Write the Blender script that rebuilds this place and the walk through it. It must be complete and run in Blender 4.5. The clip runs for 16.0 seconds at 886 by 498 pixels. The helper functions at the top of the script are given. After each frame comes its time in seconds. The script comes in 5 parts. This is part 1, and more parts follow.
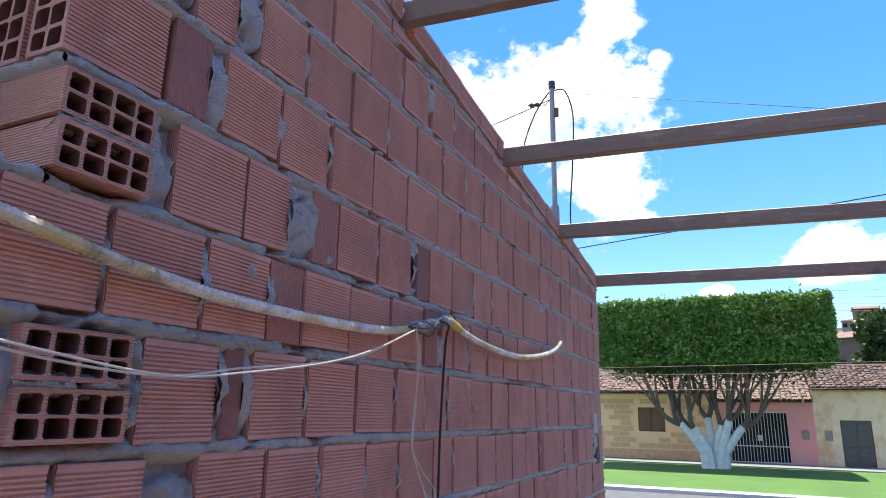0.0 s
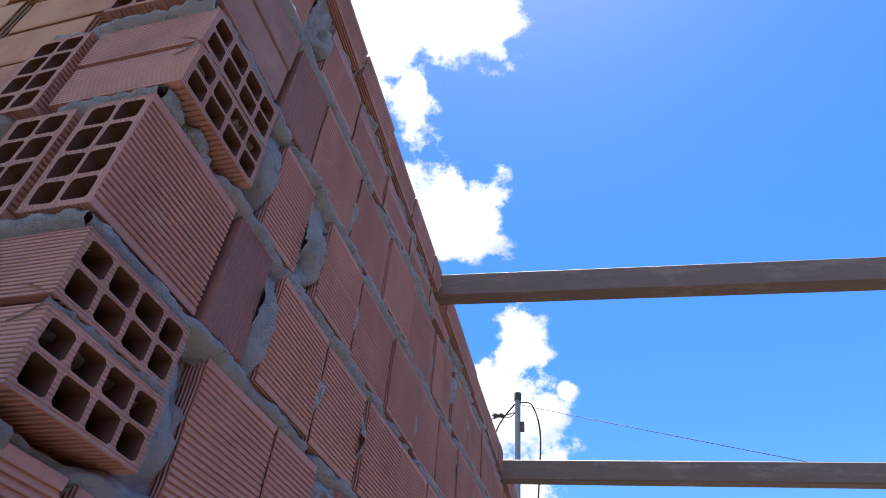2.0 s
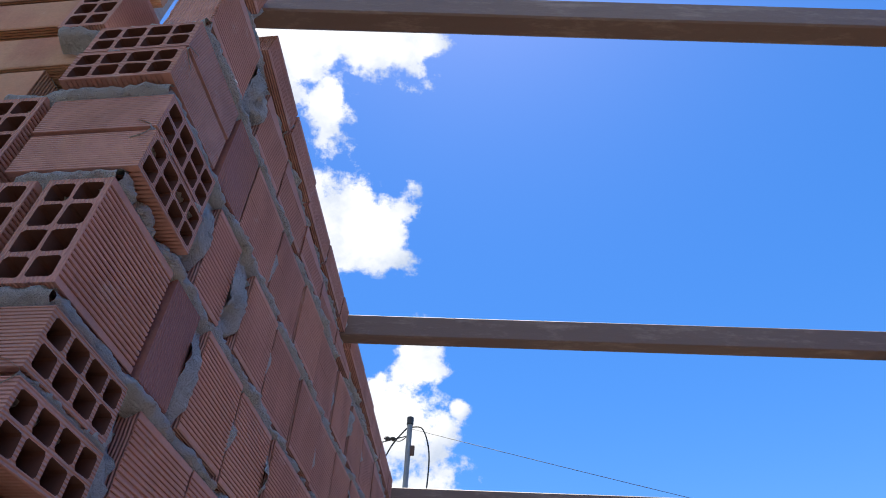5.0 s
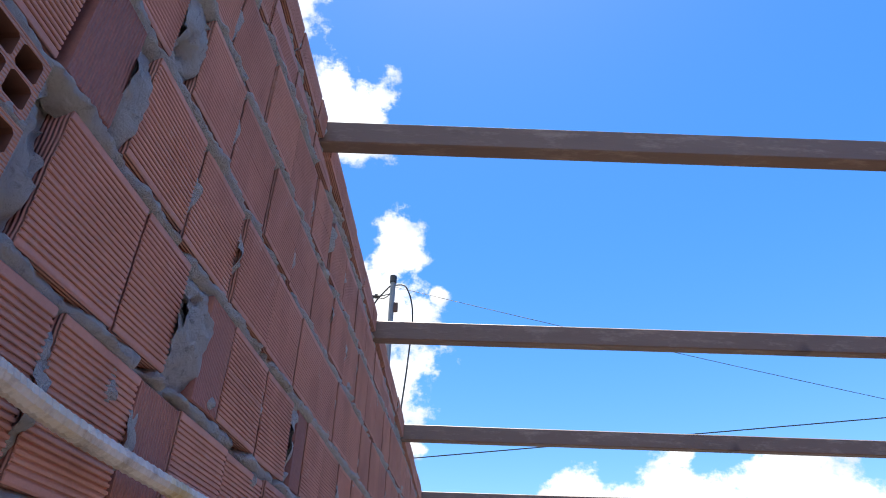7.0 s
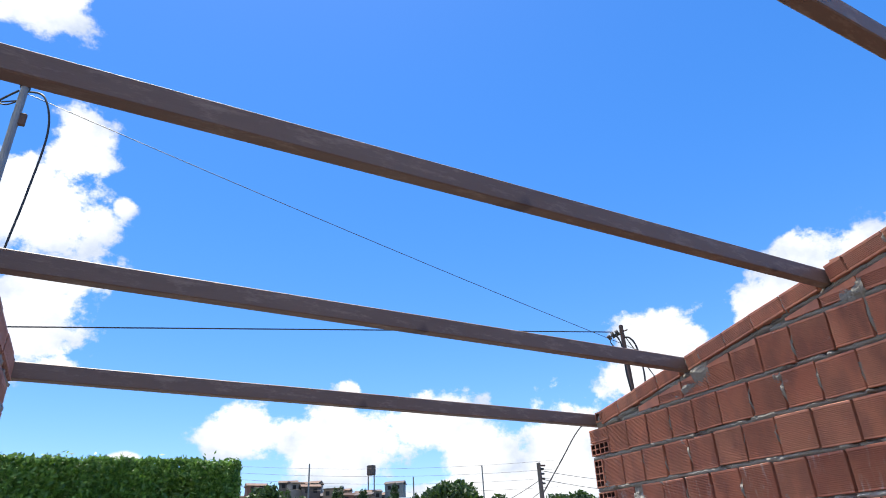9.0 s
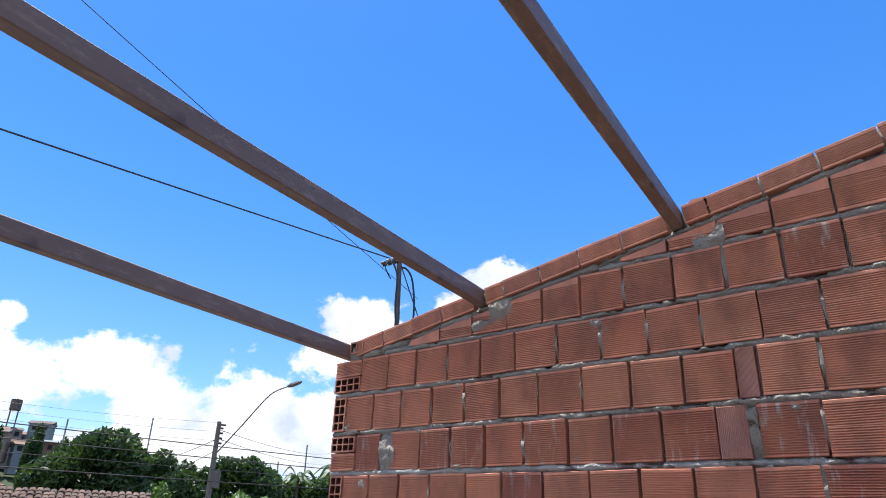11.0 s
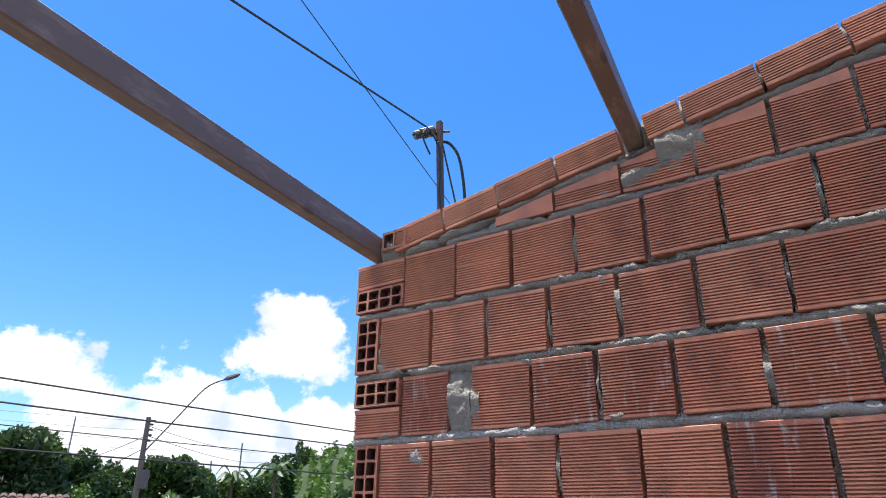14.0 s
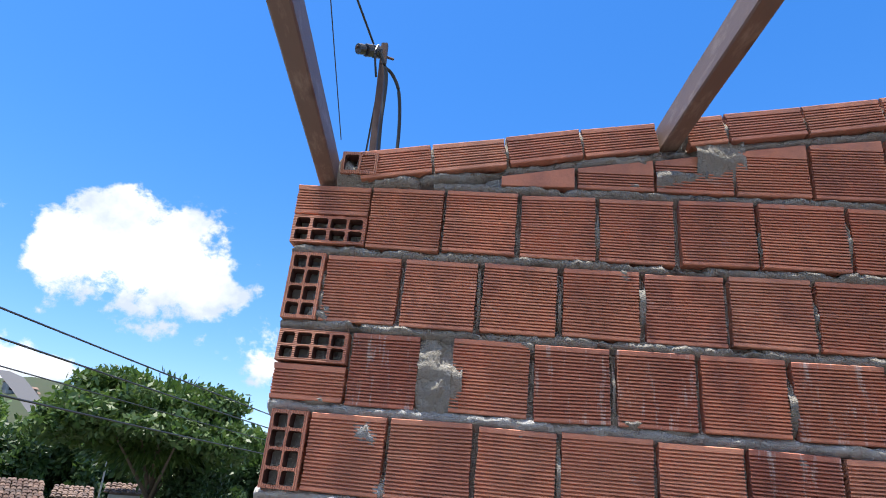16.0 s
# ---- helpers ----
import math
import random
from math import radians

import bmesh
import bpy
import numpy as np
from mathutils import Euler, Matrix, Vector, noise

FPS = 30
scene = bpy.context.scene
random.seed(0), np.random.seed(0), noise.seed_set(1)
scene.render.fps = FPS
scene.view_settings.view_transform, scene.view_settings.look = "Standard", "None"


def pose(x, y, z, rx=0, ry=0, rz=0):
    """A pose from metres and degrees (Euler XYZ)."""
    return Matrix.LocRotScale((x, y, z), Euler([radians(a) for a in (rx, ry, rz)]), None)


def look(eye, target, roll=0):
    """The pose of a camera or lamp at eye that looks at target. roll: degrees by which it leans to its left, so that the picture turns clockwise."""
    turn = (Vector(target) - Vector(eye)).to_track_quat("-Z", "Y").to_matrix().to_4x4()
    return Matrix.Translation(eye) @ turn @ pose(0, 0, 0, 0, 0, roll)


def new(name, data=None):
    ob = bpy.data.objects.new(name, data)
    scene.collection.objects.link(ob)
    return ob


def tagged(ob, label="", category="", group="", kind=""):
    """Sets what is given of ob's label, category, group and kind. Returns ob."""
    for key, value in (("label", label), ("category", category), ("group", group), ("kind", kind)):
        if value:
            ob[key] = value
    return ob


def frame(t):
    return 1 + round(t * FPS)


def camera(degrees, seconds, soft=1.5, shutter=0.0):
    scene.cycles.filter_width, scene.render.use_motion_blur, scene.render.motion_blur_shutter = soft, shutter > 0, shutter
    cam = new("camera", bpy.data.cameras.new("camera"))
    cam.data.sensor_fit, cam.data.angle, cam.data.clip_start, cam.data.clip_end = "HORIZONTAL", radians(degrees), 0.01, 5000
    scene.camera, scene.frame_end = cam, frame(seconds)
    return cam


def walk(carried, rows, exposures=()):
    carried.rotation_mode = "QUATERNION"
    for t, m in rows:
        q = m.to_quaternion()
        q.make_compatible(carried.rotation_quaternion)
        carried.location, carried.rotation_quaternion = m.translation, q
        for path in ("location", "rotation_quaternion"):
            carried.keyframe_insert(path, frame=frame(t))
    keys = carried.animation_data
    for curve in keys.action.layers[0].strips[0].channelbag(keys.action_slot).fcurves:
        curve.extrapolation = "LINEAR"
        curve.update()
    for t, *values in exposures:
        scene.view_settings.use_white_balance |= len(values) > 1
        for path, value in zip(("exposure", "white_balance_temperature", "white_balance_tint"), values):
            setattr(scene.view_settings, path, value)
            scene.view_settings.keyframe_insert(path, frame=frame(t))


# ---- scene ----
cam = camera(68.5, 16.0, soft=1.0)
PATH = [
    (0, (0.122, 0.131, 1.693), (-0.704, 1.886, 2.180), 0.9),
    (0.5, (-0.008, 0.130, 1.762), (-0.693, 1.845, 2.529), 2.1),
    (1, (-0.091, 0.219, 1.806), (-0.710, 1.843, 2.797), 3.4),
    (1.5, (-0.214, 0.330, 1.819), (-0.737, 1.841, 3.020), 4.8),
    (2, (-0.329, 0.364, 1.818), (-0.813, 1.797, 3.127), 5.9),
    (2.5, (-0.344, 0.355, 1.816), (-0.788, 1.773, 3.154), 5.6),
    (3, (-0.324, 0.367, 1.819), (-0.694, 1.761, 3.204), 5.0),
    (3.5, (-0.322, 0.343, 1.830), (-0.636, 1.705, 3.260), 4.4),
    (3.7, (-0.335, 0.334, 1.830), (-0.621, 1.698, 3.265), 4.3),
    (5.8, (-0.288, 0.133, 1.748), (-0.474, 1.679, 3.003), 2.5),
    (6, (-0.296, 0.166, 1.739), (-0.483, 1.735, 2.966), 2.5),
    (6.5, (-0.336, 0.295, 1.715), (-0.511, 1.912, 2.878), 2.3),
    (7, (-0.349, 0.451, 1.698), (-0.492, 2.119, 2.792), 1.5),
    (7.5, (-0.298, 0.688, 1.671), (-0.412, 2.383, 2.725), 1.3),
    (8, (-0.260, 0.909, 1.653), (-0.264, 2.631, 2.669), 2.4),
    (8.5, (-0.252, 1.091, 1.634), (0.077, 2.802, 2.616), 0.1),
    (9, (-0.186, 1.278, 1.646), (0.553, 2.892, 2.567), -3.3),
    (9.5, (-0.078, 1.515, 1.631), (0.917, 3.009, 2.513), -4.1),
    (10, (-0.020, 1.759, 1.630), (1.176, 3.122, 2.474), -3.6),
    (10.2, (0.007, 1.893, 1.608), (1.262, 3.202, 2.452), -2.7),
    (12.3, (0.614, 2.831, 1.650), (2.110, 3.887, 2.453), 1.5),
    (12.5, (0.682, 2.914, 1.649), (2.186, 3.960, 2.449), 1.0),
    (13, (0.892, 3.138, 1.623), (2.398, 4.171, 2.437), 0.8),
    (13.5, (1.005, 3.371, 1.648), (2.507, 4.411, 2.462), 0.0),
    (14, (1.011, 3.662, 1.676), (2.523, 4.679, 2.500), -0.8),
    (14.5, (1.052, 3.930, 1.649), (2.587, 4.909, 2.477), -2.0),
    (15, (1.140, 4.175, 1.677), (2.761, 5.012, 2.496), -3.5),
    (15.5, (1.126, 4.382, 1.715), (2.869, 4.961, 2.506), -2.4),
    (16, (1.051, 4.500, 1.728), (2.887, 4.698, 2.497), 3.6),
]
walk(cam, [(t, look(eye, target, roll)) for t, eye, target, roll in PATH],
     [(0, 1.15), (0.5, 1.06), (1.5, 0.88), (2.5, 0.92), (3.0, 0.84), (3.7, 0.60), (5.8, 0.72), (7, 0.92), (8, 0.90), (9, 0.74), (12.5, 0.90), (16, 0.86)])

# ---------------------------------------------------------------- light
SUN_TO = Vector((-0.034, 0.17, 0.98)).normalized()      # the way to the sun, nearly overhead
sun = bpy.data.lights.new("sun", "SUN")
sun.energy, sun.angle, sun.color = 5.0, radians(0.6), (1.0, 0.95, 0.86)
sun_ob = new("sun", sun)
sun_ob.matrix_world = look((0, 0, 30), Vector((0, 0, 30)) - SUN_TO)

# clouds, and unseen fill clouds for the walls: azimuth from the street's way (to the right), height above the horizon,
# half width, half height, in degrees
CLOUDS_AND_FILL = [
    (-24, 60.3, 7.2, 6.2), (-25, 53.5, 3.4, 4.8), (-35, 65, 8, 7), (-32, 57, 6, 6), (-17.4, 43.5, 4.9, 5.6), (-24, 41.5, 6.0, 6.5), (-9.4, 33, 3.2, 4.2), (-10, 27.3, 5.2, 6.0), (-9.8, 19.5, 4.4, 5.4),
    (-16, 27.5, 7.5, 5.6), (-22, 25, 5, 5.5), (-5.2, 29.1, 1.3, 1.2), (-7.7, 16.3, 2.4, 1.4), (8.2, 11.9, 5.5, 3.0), (15.5, 11.3, 8.5, 4.2), (15.7, 15.3, 1.8, 1.6), (22.5, 12.7, 6, 4.2), (27.5, 9.6, 6, 3.2),
    (33.5, 9.0, 5.6, 5.4), (39.6, 9, 3.4, 2.8), (39.7, 15, 2.9, 2.4), (43.6, 16.2, 5.4, 4.3), (51.8, 17.3, 3.3, 3.9), (58, 18.2, 6.6, 5.0), (63, 17, 3.6, 3.0), (48, 9, 7, 2.6), (28, 6.5, 12, 2.2), (53, 8.8, 4.2, 1.4),
    # from (160, 46) on: clouds out of view, added to brighten the walls
    (-2, 9.8, 1.6, 0.9), (75, 12, 10, 4), (160, 46, 15, 13), (166, 18, 16, 6), (-72, 34, 18, 13), (-88, 20, 26, 11), (-100, 52, 26, 15), (-95, 36, 24, 12), (-125, 32, 22, 13), (-150, 60, 14, 9), (-155, 14, 14, 5), (-60, 66, 12, 7), (100, 74, 14, 8), (135, 68, 16, 9), (70, 80, 12, 8),
]


def build_world():
    world = bpy.data.worlds.new("sky")
    scene.world = world
    world.use_nodes = True
    nt = world.node_tree
    nt.nodes.clear()
    N, L = nt.nodes.new, nt.links.new

    def math_node(op, a, b=None, clamp=False):
        n = N("ShaderNodeMath")
        n.operation, n.use_clamp = op, clamp
        for i, v in enumerate((a, b)):
            if v is None:
                continue
            if isinstance(v, (int, float)):
                n.inputs[i].default_value = v
            else:
                L(v, n.inputs[i])
        return n.outputs[0]

    sky = N("ShaderNodeTexSky")
    sky.sky_type, sky.sun_disc = "NISHITA", False
    sky.sun_elevation = math.asin(SUN_TO.z)
    sky.sun_rotation = math.atan2(SUN_TO.x, SUN_TO.y)
    sky.air_density, sky.dust_density, sky.ozone_density = 1.1, 0.3, 3.0
    tint = N("ShaderNodeHueSaturation")
    tint.inputs["Saturation"].default_value = 1.36
    tint.inputs["Value"].default_value = 1.48
    L(sky.outputs[0], tint.inputs["Color"])
    clear = N("ShaderNodeMix")
    clear.data_type, clear.blend_type = "RGBA", "MULTIPLY"
    clear.inputs["Factor"].default_value, clear.inputs["B"].default_value = 1.0, (1.12, 1.0, 1.14, 1)
    L(tint.outputs[0], clear.inputs["A"])
    coord = N("ShaderNodeTexCoord")
    way = coord.outputs["Generated"]

    def fbm(scale, detail, rough, offset):
        mp = N("ShaderNodeMapping")
        mp.inputs["Location"].default_value = offset
        mp.inputs["Scale"].default_value = (1, 1, 1.25)
        L(way, mp.inputs[0])
        n = N("ShaderNodeTexNoise")
        n.inputs["Scale"].default_value, n.inputs["Detail"].default_value, n.inputs["Roughness"].default_value = scale, detail, rough
        L(mp.outputs[0], n.inputs["Vector"])
        return n.outputs["Fac"]

    field = None
    shade = None
    for az, el, hw, hh in CLOUDS_AND_FILL:
        a, e = radians(az), radians(el)
        to = Vector((math.sin(a) * math.cos(e), math.cos(a) * math.cos(e), math.sin(e)))
        right = Vector((math.cos(a), -math.sin(a), 0))
        up = right.cross(to)
        d = N("ShaderNodeVectorMath")
        d.operation = "SUBTRACT"
        L(way, d.inputs[0])
        d.inputs[1].default_value = to
        comp = []
        for axis, size in ((right, hw), (up, hh), (to, 14)):
            dot = N("ShaderNodeVectorMath")
            dot.operation = "DOT_PRODUCT"
            L(d.outputs[0], dot.inputs[0])
            dot.inputs[1].default_value = axis / math.sin(radians(size))
            comp.append(dot.outputs["Value"])
        r2 = math_node("ADD", math_node("ADD", math_node("MULTIPLY", comp[0], comp[0]), math_node("MULTIPLY", comp[1], comp[1])), math_node("MULTIPLY", comp[2], comp[2]))
        bump = math_node("SUBTRACT", 1.0, math_node("SQRT", r2))
        lit = math_node("ADD", bump, math_node("MULTIPLY", comp[1], 0.35))
        field = bump if field is None else math_node("MAXIMUM", field, bump)
        shade = lit if shade is None else math_node("MAXIMUM", shade, lit)
    big = fbm(7.0, 12, 0.62, (3.1, 0.7, 1.9))
    fine = fbm(20.0, 10, 0.66, (0.3, 4.7, 2.2))
    edge = math_node("ADD", math_node("MULTIPLY", math_node("SUBTRACT", big, 0.5), 3.4), math_node("MULTIPLY", math_node("SUBTRACT", fine, 0.5), 1.5))
    dens = math_node("ADD", math_node("MULTIPLY", field, 1.25), edge)
    mask = N("ShaderNodeMapRange")
    mask.interpolation_type = "SMOOTHSTEP"
    mask.inputs["From Min"].default_value, mask.inputs["From Max"].default_value = 0.02, 0.42
    L(dens, mask.inputs["Value"])
    tone = N("ShaderNodeMapRange")
    tone.inputs["From Min"].default_value, tone.inputs["From Max"].default_value = -0.15, 0.75
    L(math_node("ADD", shade, math_node("MULTIPLY", math_node("SUBTRACT", fbm(11.0, 8, 0.6, (1.3, 2.7, 0.4)), 0.5), 3.0)), tone.inputs["Value"])
    cloud = N("ShaderNodeMix")
    cloud.data_type = "RGBA"
    L(tone.outputs[0], cloud.inputs["Factor"])
    cloud.inputs["A"].default_value, cloud.inputs["B"].default_value = (5.2, 5.9, 7.2, 1), (9.0, 9.1, 9.3, 1)
    mix = N("ShaderNodeMix")
    mix.data_type = "RGBA"
    L(mask.outputs[0], mix.inputs["Factor"])
    L(clear.outputs["Result"], mix.inputs["A"])
    L(cloud.outputs["Result"], mix.inputs["B"])
    bg = N("ShaderNodeBackground")
    bg.inputs["Strength"].default_value = 0.08
    L(mix.outputs["Result"], bg.inputs["Color"])
    out = N("ShaderNodeOutputWorld")
    L(bg.outputs[0], out.inputs["Surface"])


build_world()

# ---------------------------------------------------------------- materials


class Mat:
    """A node material with a principled surface; small helpers to chain nodes."""

    def __init__(self, name, rough=0.8, metal=0.0):
        self.mat = bpy.data.materials.new(name)
        self.mat.use_nodes = True
        self.nt = self.mat.node_tree
        self.bsdf = self.nt.nodes["Principled BSDF"]
        self.bsdf.inputs["Roughness"].default_value = rough
        self.bsdf.inputs["Metallic"].default_value = metal
        self.tc = self.nt.nodes.new("ShaderNodeTexCoord")

    def link(self, a, b):
        self.nt.links.new(a, b)

    def noise(self, scale, detail=6, rough=0.6, space="Object", stretch=(1, 1, 1), by_object=False):
        mp = self.nt.nodes.new("ShaderNodeMapping")
        mp.inputs["Scale"].default_value = stretch
        self.link(self.tc.outputs[space], mp.inputs[0])
        if by_object:
            info = self.nt.nodes.new("ShaderNodeObjectInfo")
            mul = self.nt.nodes.new("ShaderNodeMath")
            mul.operation = "MULTIPLY"
            mul.inputs[1].default_value = 40
            self.link(info.outputs["Random"], mul.inputs[0])
            self.link(mul.outputs[0], mp.inputs["Location"])
        n = self.nt.nodes.new("ShaderNodeTexNoise")
        n.inputs["Scale"].default_value, n.inputs["Detail"].default_value, n.inputs["Roughness"].default_value = scale, detail, rough
        self.link(mp.outputs[0], n.inputs["Vector"])
        return n.outputs["Fac"]

    def ramp(self, fac, stops):
        r = self.nt.nodes.new("ShaderNodeValToRGB")
        el = r.color_ramp.elements
        while len(el) < len(stops):
            el.new(0.5)
        for e, (p, c) in zip(el, stops):
            e.position, e.color = p, (*c, 1) if len(c) == 3 else c
        self.link(fac, r.inputs[0])
        return r.outputs[0]

    def mix(self, fac, a, b, mode="MIX"):
        m = self.nt.nodes.new("ShaderNodeMix")
        m.data_type, m.blend_type = "RGBA", mode
        for sock, v in (("Factor", fac), ("A", a), ("B", b)):
            if isinstance(v, (int, float)):
                m.inputs[sock].default_value = v
            elif isinstance(v, tuple):
                m.inputs[sock].default_value = (*v, 1)
            else:
                self.link(v, m.inputs[sock])
        return m.outputs["Result"]

    def num(self, op, a, b=0.0):
        m = self.nt.nodes.new("ShaderNodeMath")
        m.operation = op
        for i, v in enumerate((a, b)):
            if isinstance(v, (int, float)):
                m.inputs[i].default_value = v
            else:
                self.link(v, m.inputs[i])
        return m.outputs[0]

    def random(self):
        return self.nt.nodes.new("ShaderNodeObjectInfo").outputs["Random"]

    def island(self):
        return self.nt.nodes.new("ShaderNodeNewGeometry").outputs["Random Per Island"]

    def bump(self, height, dist, strength=1.0):
        b = self.nt.nodes.new("ShaderNodeBump")
        b.inputs["Distance"].default_value, b.inputs["Strength"].default_value = dist, strength
        self.link(height, b.inputs["Height"])
        self.link(b.outputs[0], self.bsdf.inputs["Normal"])
        return b

    def color(self, c):
        if isinstance(c, tuple):
            self.bsdf.inputs["Base Color"].default_value = (*c, 1)
        else:
            self.link(c, self.bsdf.inputs["Base Color"])
        return self

    def rough(self, r):
        self.link(r, self.bsdf.inputs["Roughness"])


def clay(name, stops, groove_axis="Z", pitch=0.0054, island=False, bloom=0.35, depth=0.0026, limed=0.66, run_down=False, dusty=0.0):
    """Fired hollow-brick clay with combed grooves, scorch marks and lime bloom. Bricks are built about 0.19 x 0.09 x 0.18."""
    m = Mat(name, 0.85)
    pick = m.island() if island else m.random()
    base = m.ramp(pick, stops)
    blot = m.noise(8, 5, 0.55, stretch=(1, 1, 0.5), by_object=True)
    base = m.mix(m.ramp(blot, [(0.44, (0, 0, 0)), (0.62, (1, 1, 1))]), base, m.mix(0.62, base, (0.22, 0.08, 0.07)))
    base = m.mix(m.num("MULTIPLY", m.ramp(m.noise(3.5, 4, 0.6, by_object=True), [(0.42, (0, 0, 0)), (0.7, (1, 1, 1))]), 0.5), base, (0.66, 0.30, 0.17))
    grain = m.noise(160, 4, 0.7)
    base = m.mix(0.35, base, m.mix(grain, (0.22, 0.075, 0.05), (0.80, 0.36, 0.23)))
    streak = m.noise(17, 7, 0.72, stretch=(2.6, 1, 0.45) if run_down else (0.9, 1, 1.1), by_object=True)
    white = m.ramp(streak, [(limed, (0, 0, 0)), (limed + 0.12, (1, 1, 1))])
    base = m.mix(m.num("MULTIPLY", white, bloom), base, (0.62, 0.57, 0.53))
    if dusty:
        base = m.mix(dusty, base, (0.60, 0.46, 0.43))
    m.color(base)
    sep = m.nt.nodes.new("ShaderNodeSeparateXYZ")
    m.link(m.tc.outputs["Object"], sep.inputs[0])
    run = sep.outputs["X"] if groove_axis == "X" else sep.outputs["Y"]
    run = m.num("ADD", run, m.num("MULTIPLY", m.noise(14, 2, 0.5), 0.002))
    wave = m.num("SINE", m.num("MULTIPLY", run, 2 * math.pi / pitch))
    wave = m.num("MULTIPLY", m.num("ADD", wave, 1.0), 0.5)
    worn = m.ramp(m.noise(7, 4, 0.6, by_object=True), [(0.30, (0.3, 0.3, 0.3)), (0.5, (1, 1, 1))])
    h = m.num("MULTIPLY", wave, worn)
    h = m.num("ADD", h, m.num("MULTIPLY", m.noise(60, 6, 0.7, by_object=True), 0.6))
    m.bump(h, depth)
    return m.mat


ORANGE = [(0.0, (0.64, 0.205, 0.115)), (0.3, (0.80, 0.300, 0.175)), (0.6, (0.72, 0.245, 0.140)), (0.85, (0.82, 0.345, 0.21)), (1.0, (0.42, 0.135, 0.095))]
DULL = [(0.0, (0.48, 0.228, 0.185)), (0.3, (0.60, 0.288, 0.232)), (0.6, (0.52, 0.243, 0.208)), (0.85, (0.64, 0.325, 0.255)), (1.0, (0.38, 0.170, 0.150))]
WINE = [(0.0, (0.40, 0.125, 0.085)), (0.5, (0.50, 0.165, 0.110)), (1.0, (0.34, 0.105, 0.08))]
M_BRICK_R = clay("clay_orange", ORANGE, bloom=0.5, limed=0.62, dusty=0.05)
M_BRICK_L = clay("clay_dull", DULL, bloom=0.4, limed=0.6, dusty=0.22)
M_BRICK_LIMED = clay("clay_lime_bloomed", WINE, bloom=0.85, limed=0.55, run_down=True)
M_BRICK_DARK = clay("clay_scorched", [(0, (0.20, 0.105, 0.125)), (0.5, (0.25, 0.13, 0.145)), (1, (0.22, 0.105, 0.115))], groove_axis="X", bloom=0.15)
M_BRICK_STUFF = clay("clay_lower", DULL, island=True)


def mortar_mat(name, dark, light, bloom, lime):
    m = Mat(name, 0.95)
    a = m.noise(5, 8, 0.65)
    b = m.noise(70, 8, 0.75)
    c = m.mix(a, dark, light)
    c = m.mix(m.num("MULTIPLY", b, 0.5), c, tuple(0.7 * v for v in dark))
    # dark specks put the shade of small holes into the mortar's colour
    pit_shade = m.ramp(m.noise(48, 7, 0.7), [(0.33, (1, 1, 1)), (0.42, (0, 0, 0))])
    c = m.mix(m.num("MULTIPLY", pit_shade, 0.6), c, tuple(0.35 * v for v in dark))
    pale = m.ramp(m.noise(2.2, 6, 0.6), [(0.50, (0, 0, 0)), (0.68, (1, 1, 1))])
    m.color(m.mix(m.num("MULTIPLY", pale, bloom), c, lime))
    m.bump(m.num("ADD", b, m.num("MULTIPLY", m.noise(22, 6, 0.7), 1.4)), 0.012)
    return m.mat


M_MORTAR_PALE = mortar_mat("lime_stained_mortar", (0.42, 0.42, 0.41), (0.60, 0.59, 0.57), 0.6, (0.72, 0.71, 0.69))
M_MORTAR_SANDY = mortar_mat("sandy_mortar", (0.33, 0.305, 0.265), (0.48, 0.45, 0.40), 0.3, (0.56, 0.54, 0.50))
M_MORTAR = mortar_mat("cement_mortar", (0.43, 0.44, 0.44), (0.60, 0.61, 0.60), 0.25, (0.55, 0.54, 0.51))


def steel_mat():
    m = Mat("red_oxide_primer", 0.55, 0.0)
    a = m.noise(2.5, 8, 0.65, stretch=(0.5, 2, 2))
    b = m.noise(30, 8, 0.7, stretch=(0.3, 1, 1))
    c = m.mix(a, (0.150, 0.092, 0.070), (0.25, 0.180, 0.142))
    c = m.mix(m.ramp(b, [(0.52, (0, 0, 0)), (0.75, (1, 1, 1))]), c, (0.36, 0.28, 0.22))
    spot = m.ramp(m.noise(3.2, 3, 0.5), [(0.66, (0, 0, 0)), (0.72, (1, 1, 1))])
    c = m.mix(m.num("MULTIPLY", spot, 0.7), c, (0.075, 0.05, 0.045))
    m.color(c)
    m.bump(b, 0.0015)
    return m.mat


M_STEEL = steel_mat()


def plain(name, col, col2=None, rough=0.8, scale=8, metal=0.0, bump=0.0):
    m = Mat(name, rough, metal)
    if col2 is None:
        col2 = tuple(0.7 * v for v in col)
    n = m.noise(scale, 8, 0.65)
    f = m.noise(scale * 9, 5, 0.7)
    m.color(m.mix(m.num("MULTIPLY", f, 0.35), m.mix(m.ramp(n, [(0.35, (0, 0, 0)), (0.65, (1, 1, 1))]), col, col2), tuple(0.6 * v for v in col)))
    if bump:
        m.bump(m.num("ADD", n, m.num("MULTIPLY", f, 0.4)), bump)
    return m.mat


# clay darkened inside the bores in place of their deep shade
M_BORE = plain("bore_shade", (0.17, 0.075, 0.055), (0.12, 0.055, 0.042), 0.95, 20)
M_CONCRETE = plain("rough_concrete", (0.15, 0.13, 0.11), (0.115, 0.10, 0.09), 0.92, 3, bump=0.004)
M_WIRE = plain("black_cable", (0.02, 0.02, 0.022), rough=0.5)
M_WIREWHITE = plain("white_wire", (0.62, 0.60, 0.55), (0.5, 0.46, 0.4), 0.55, 30)


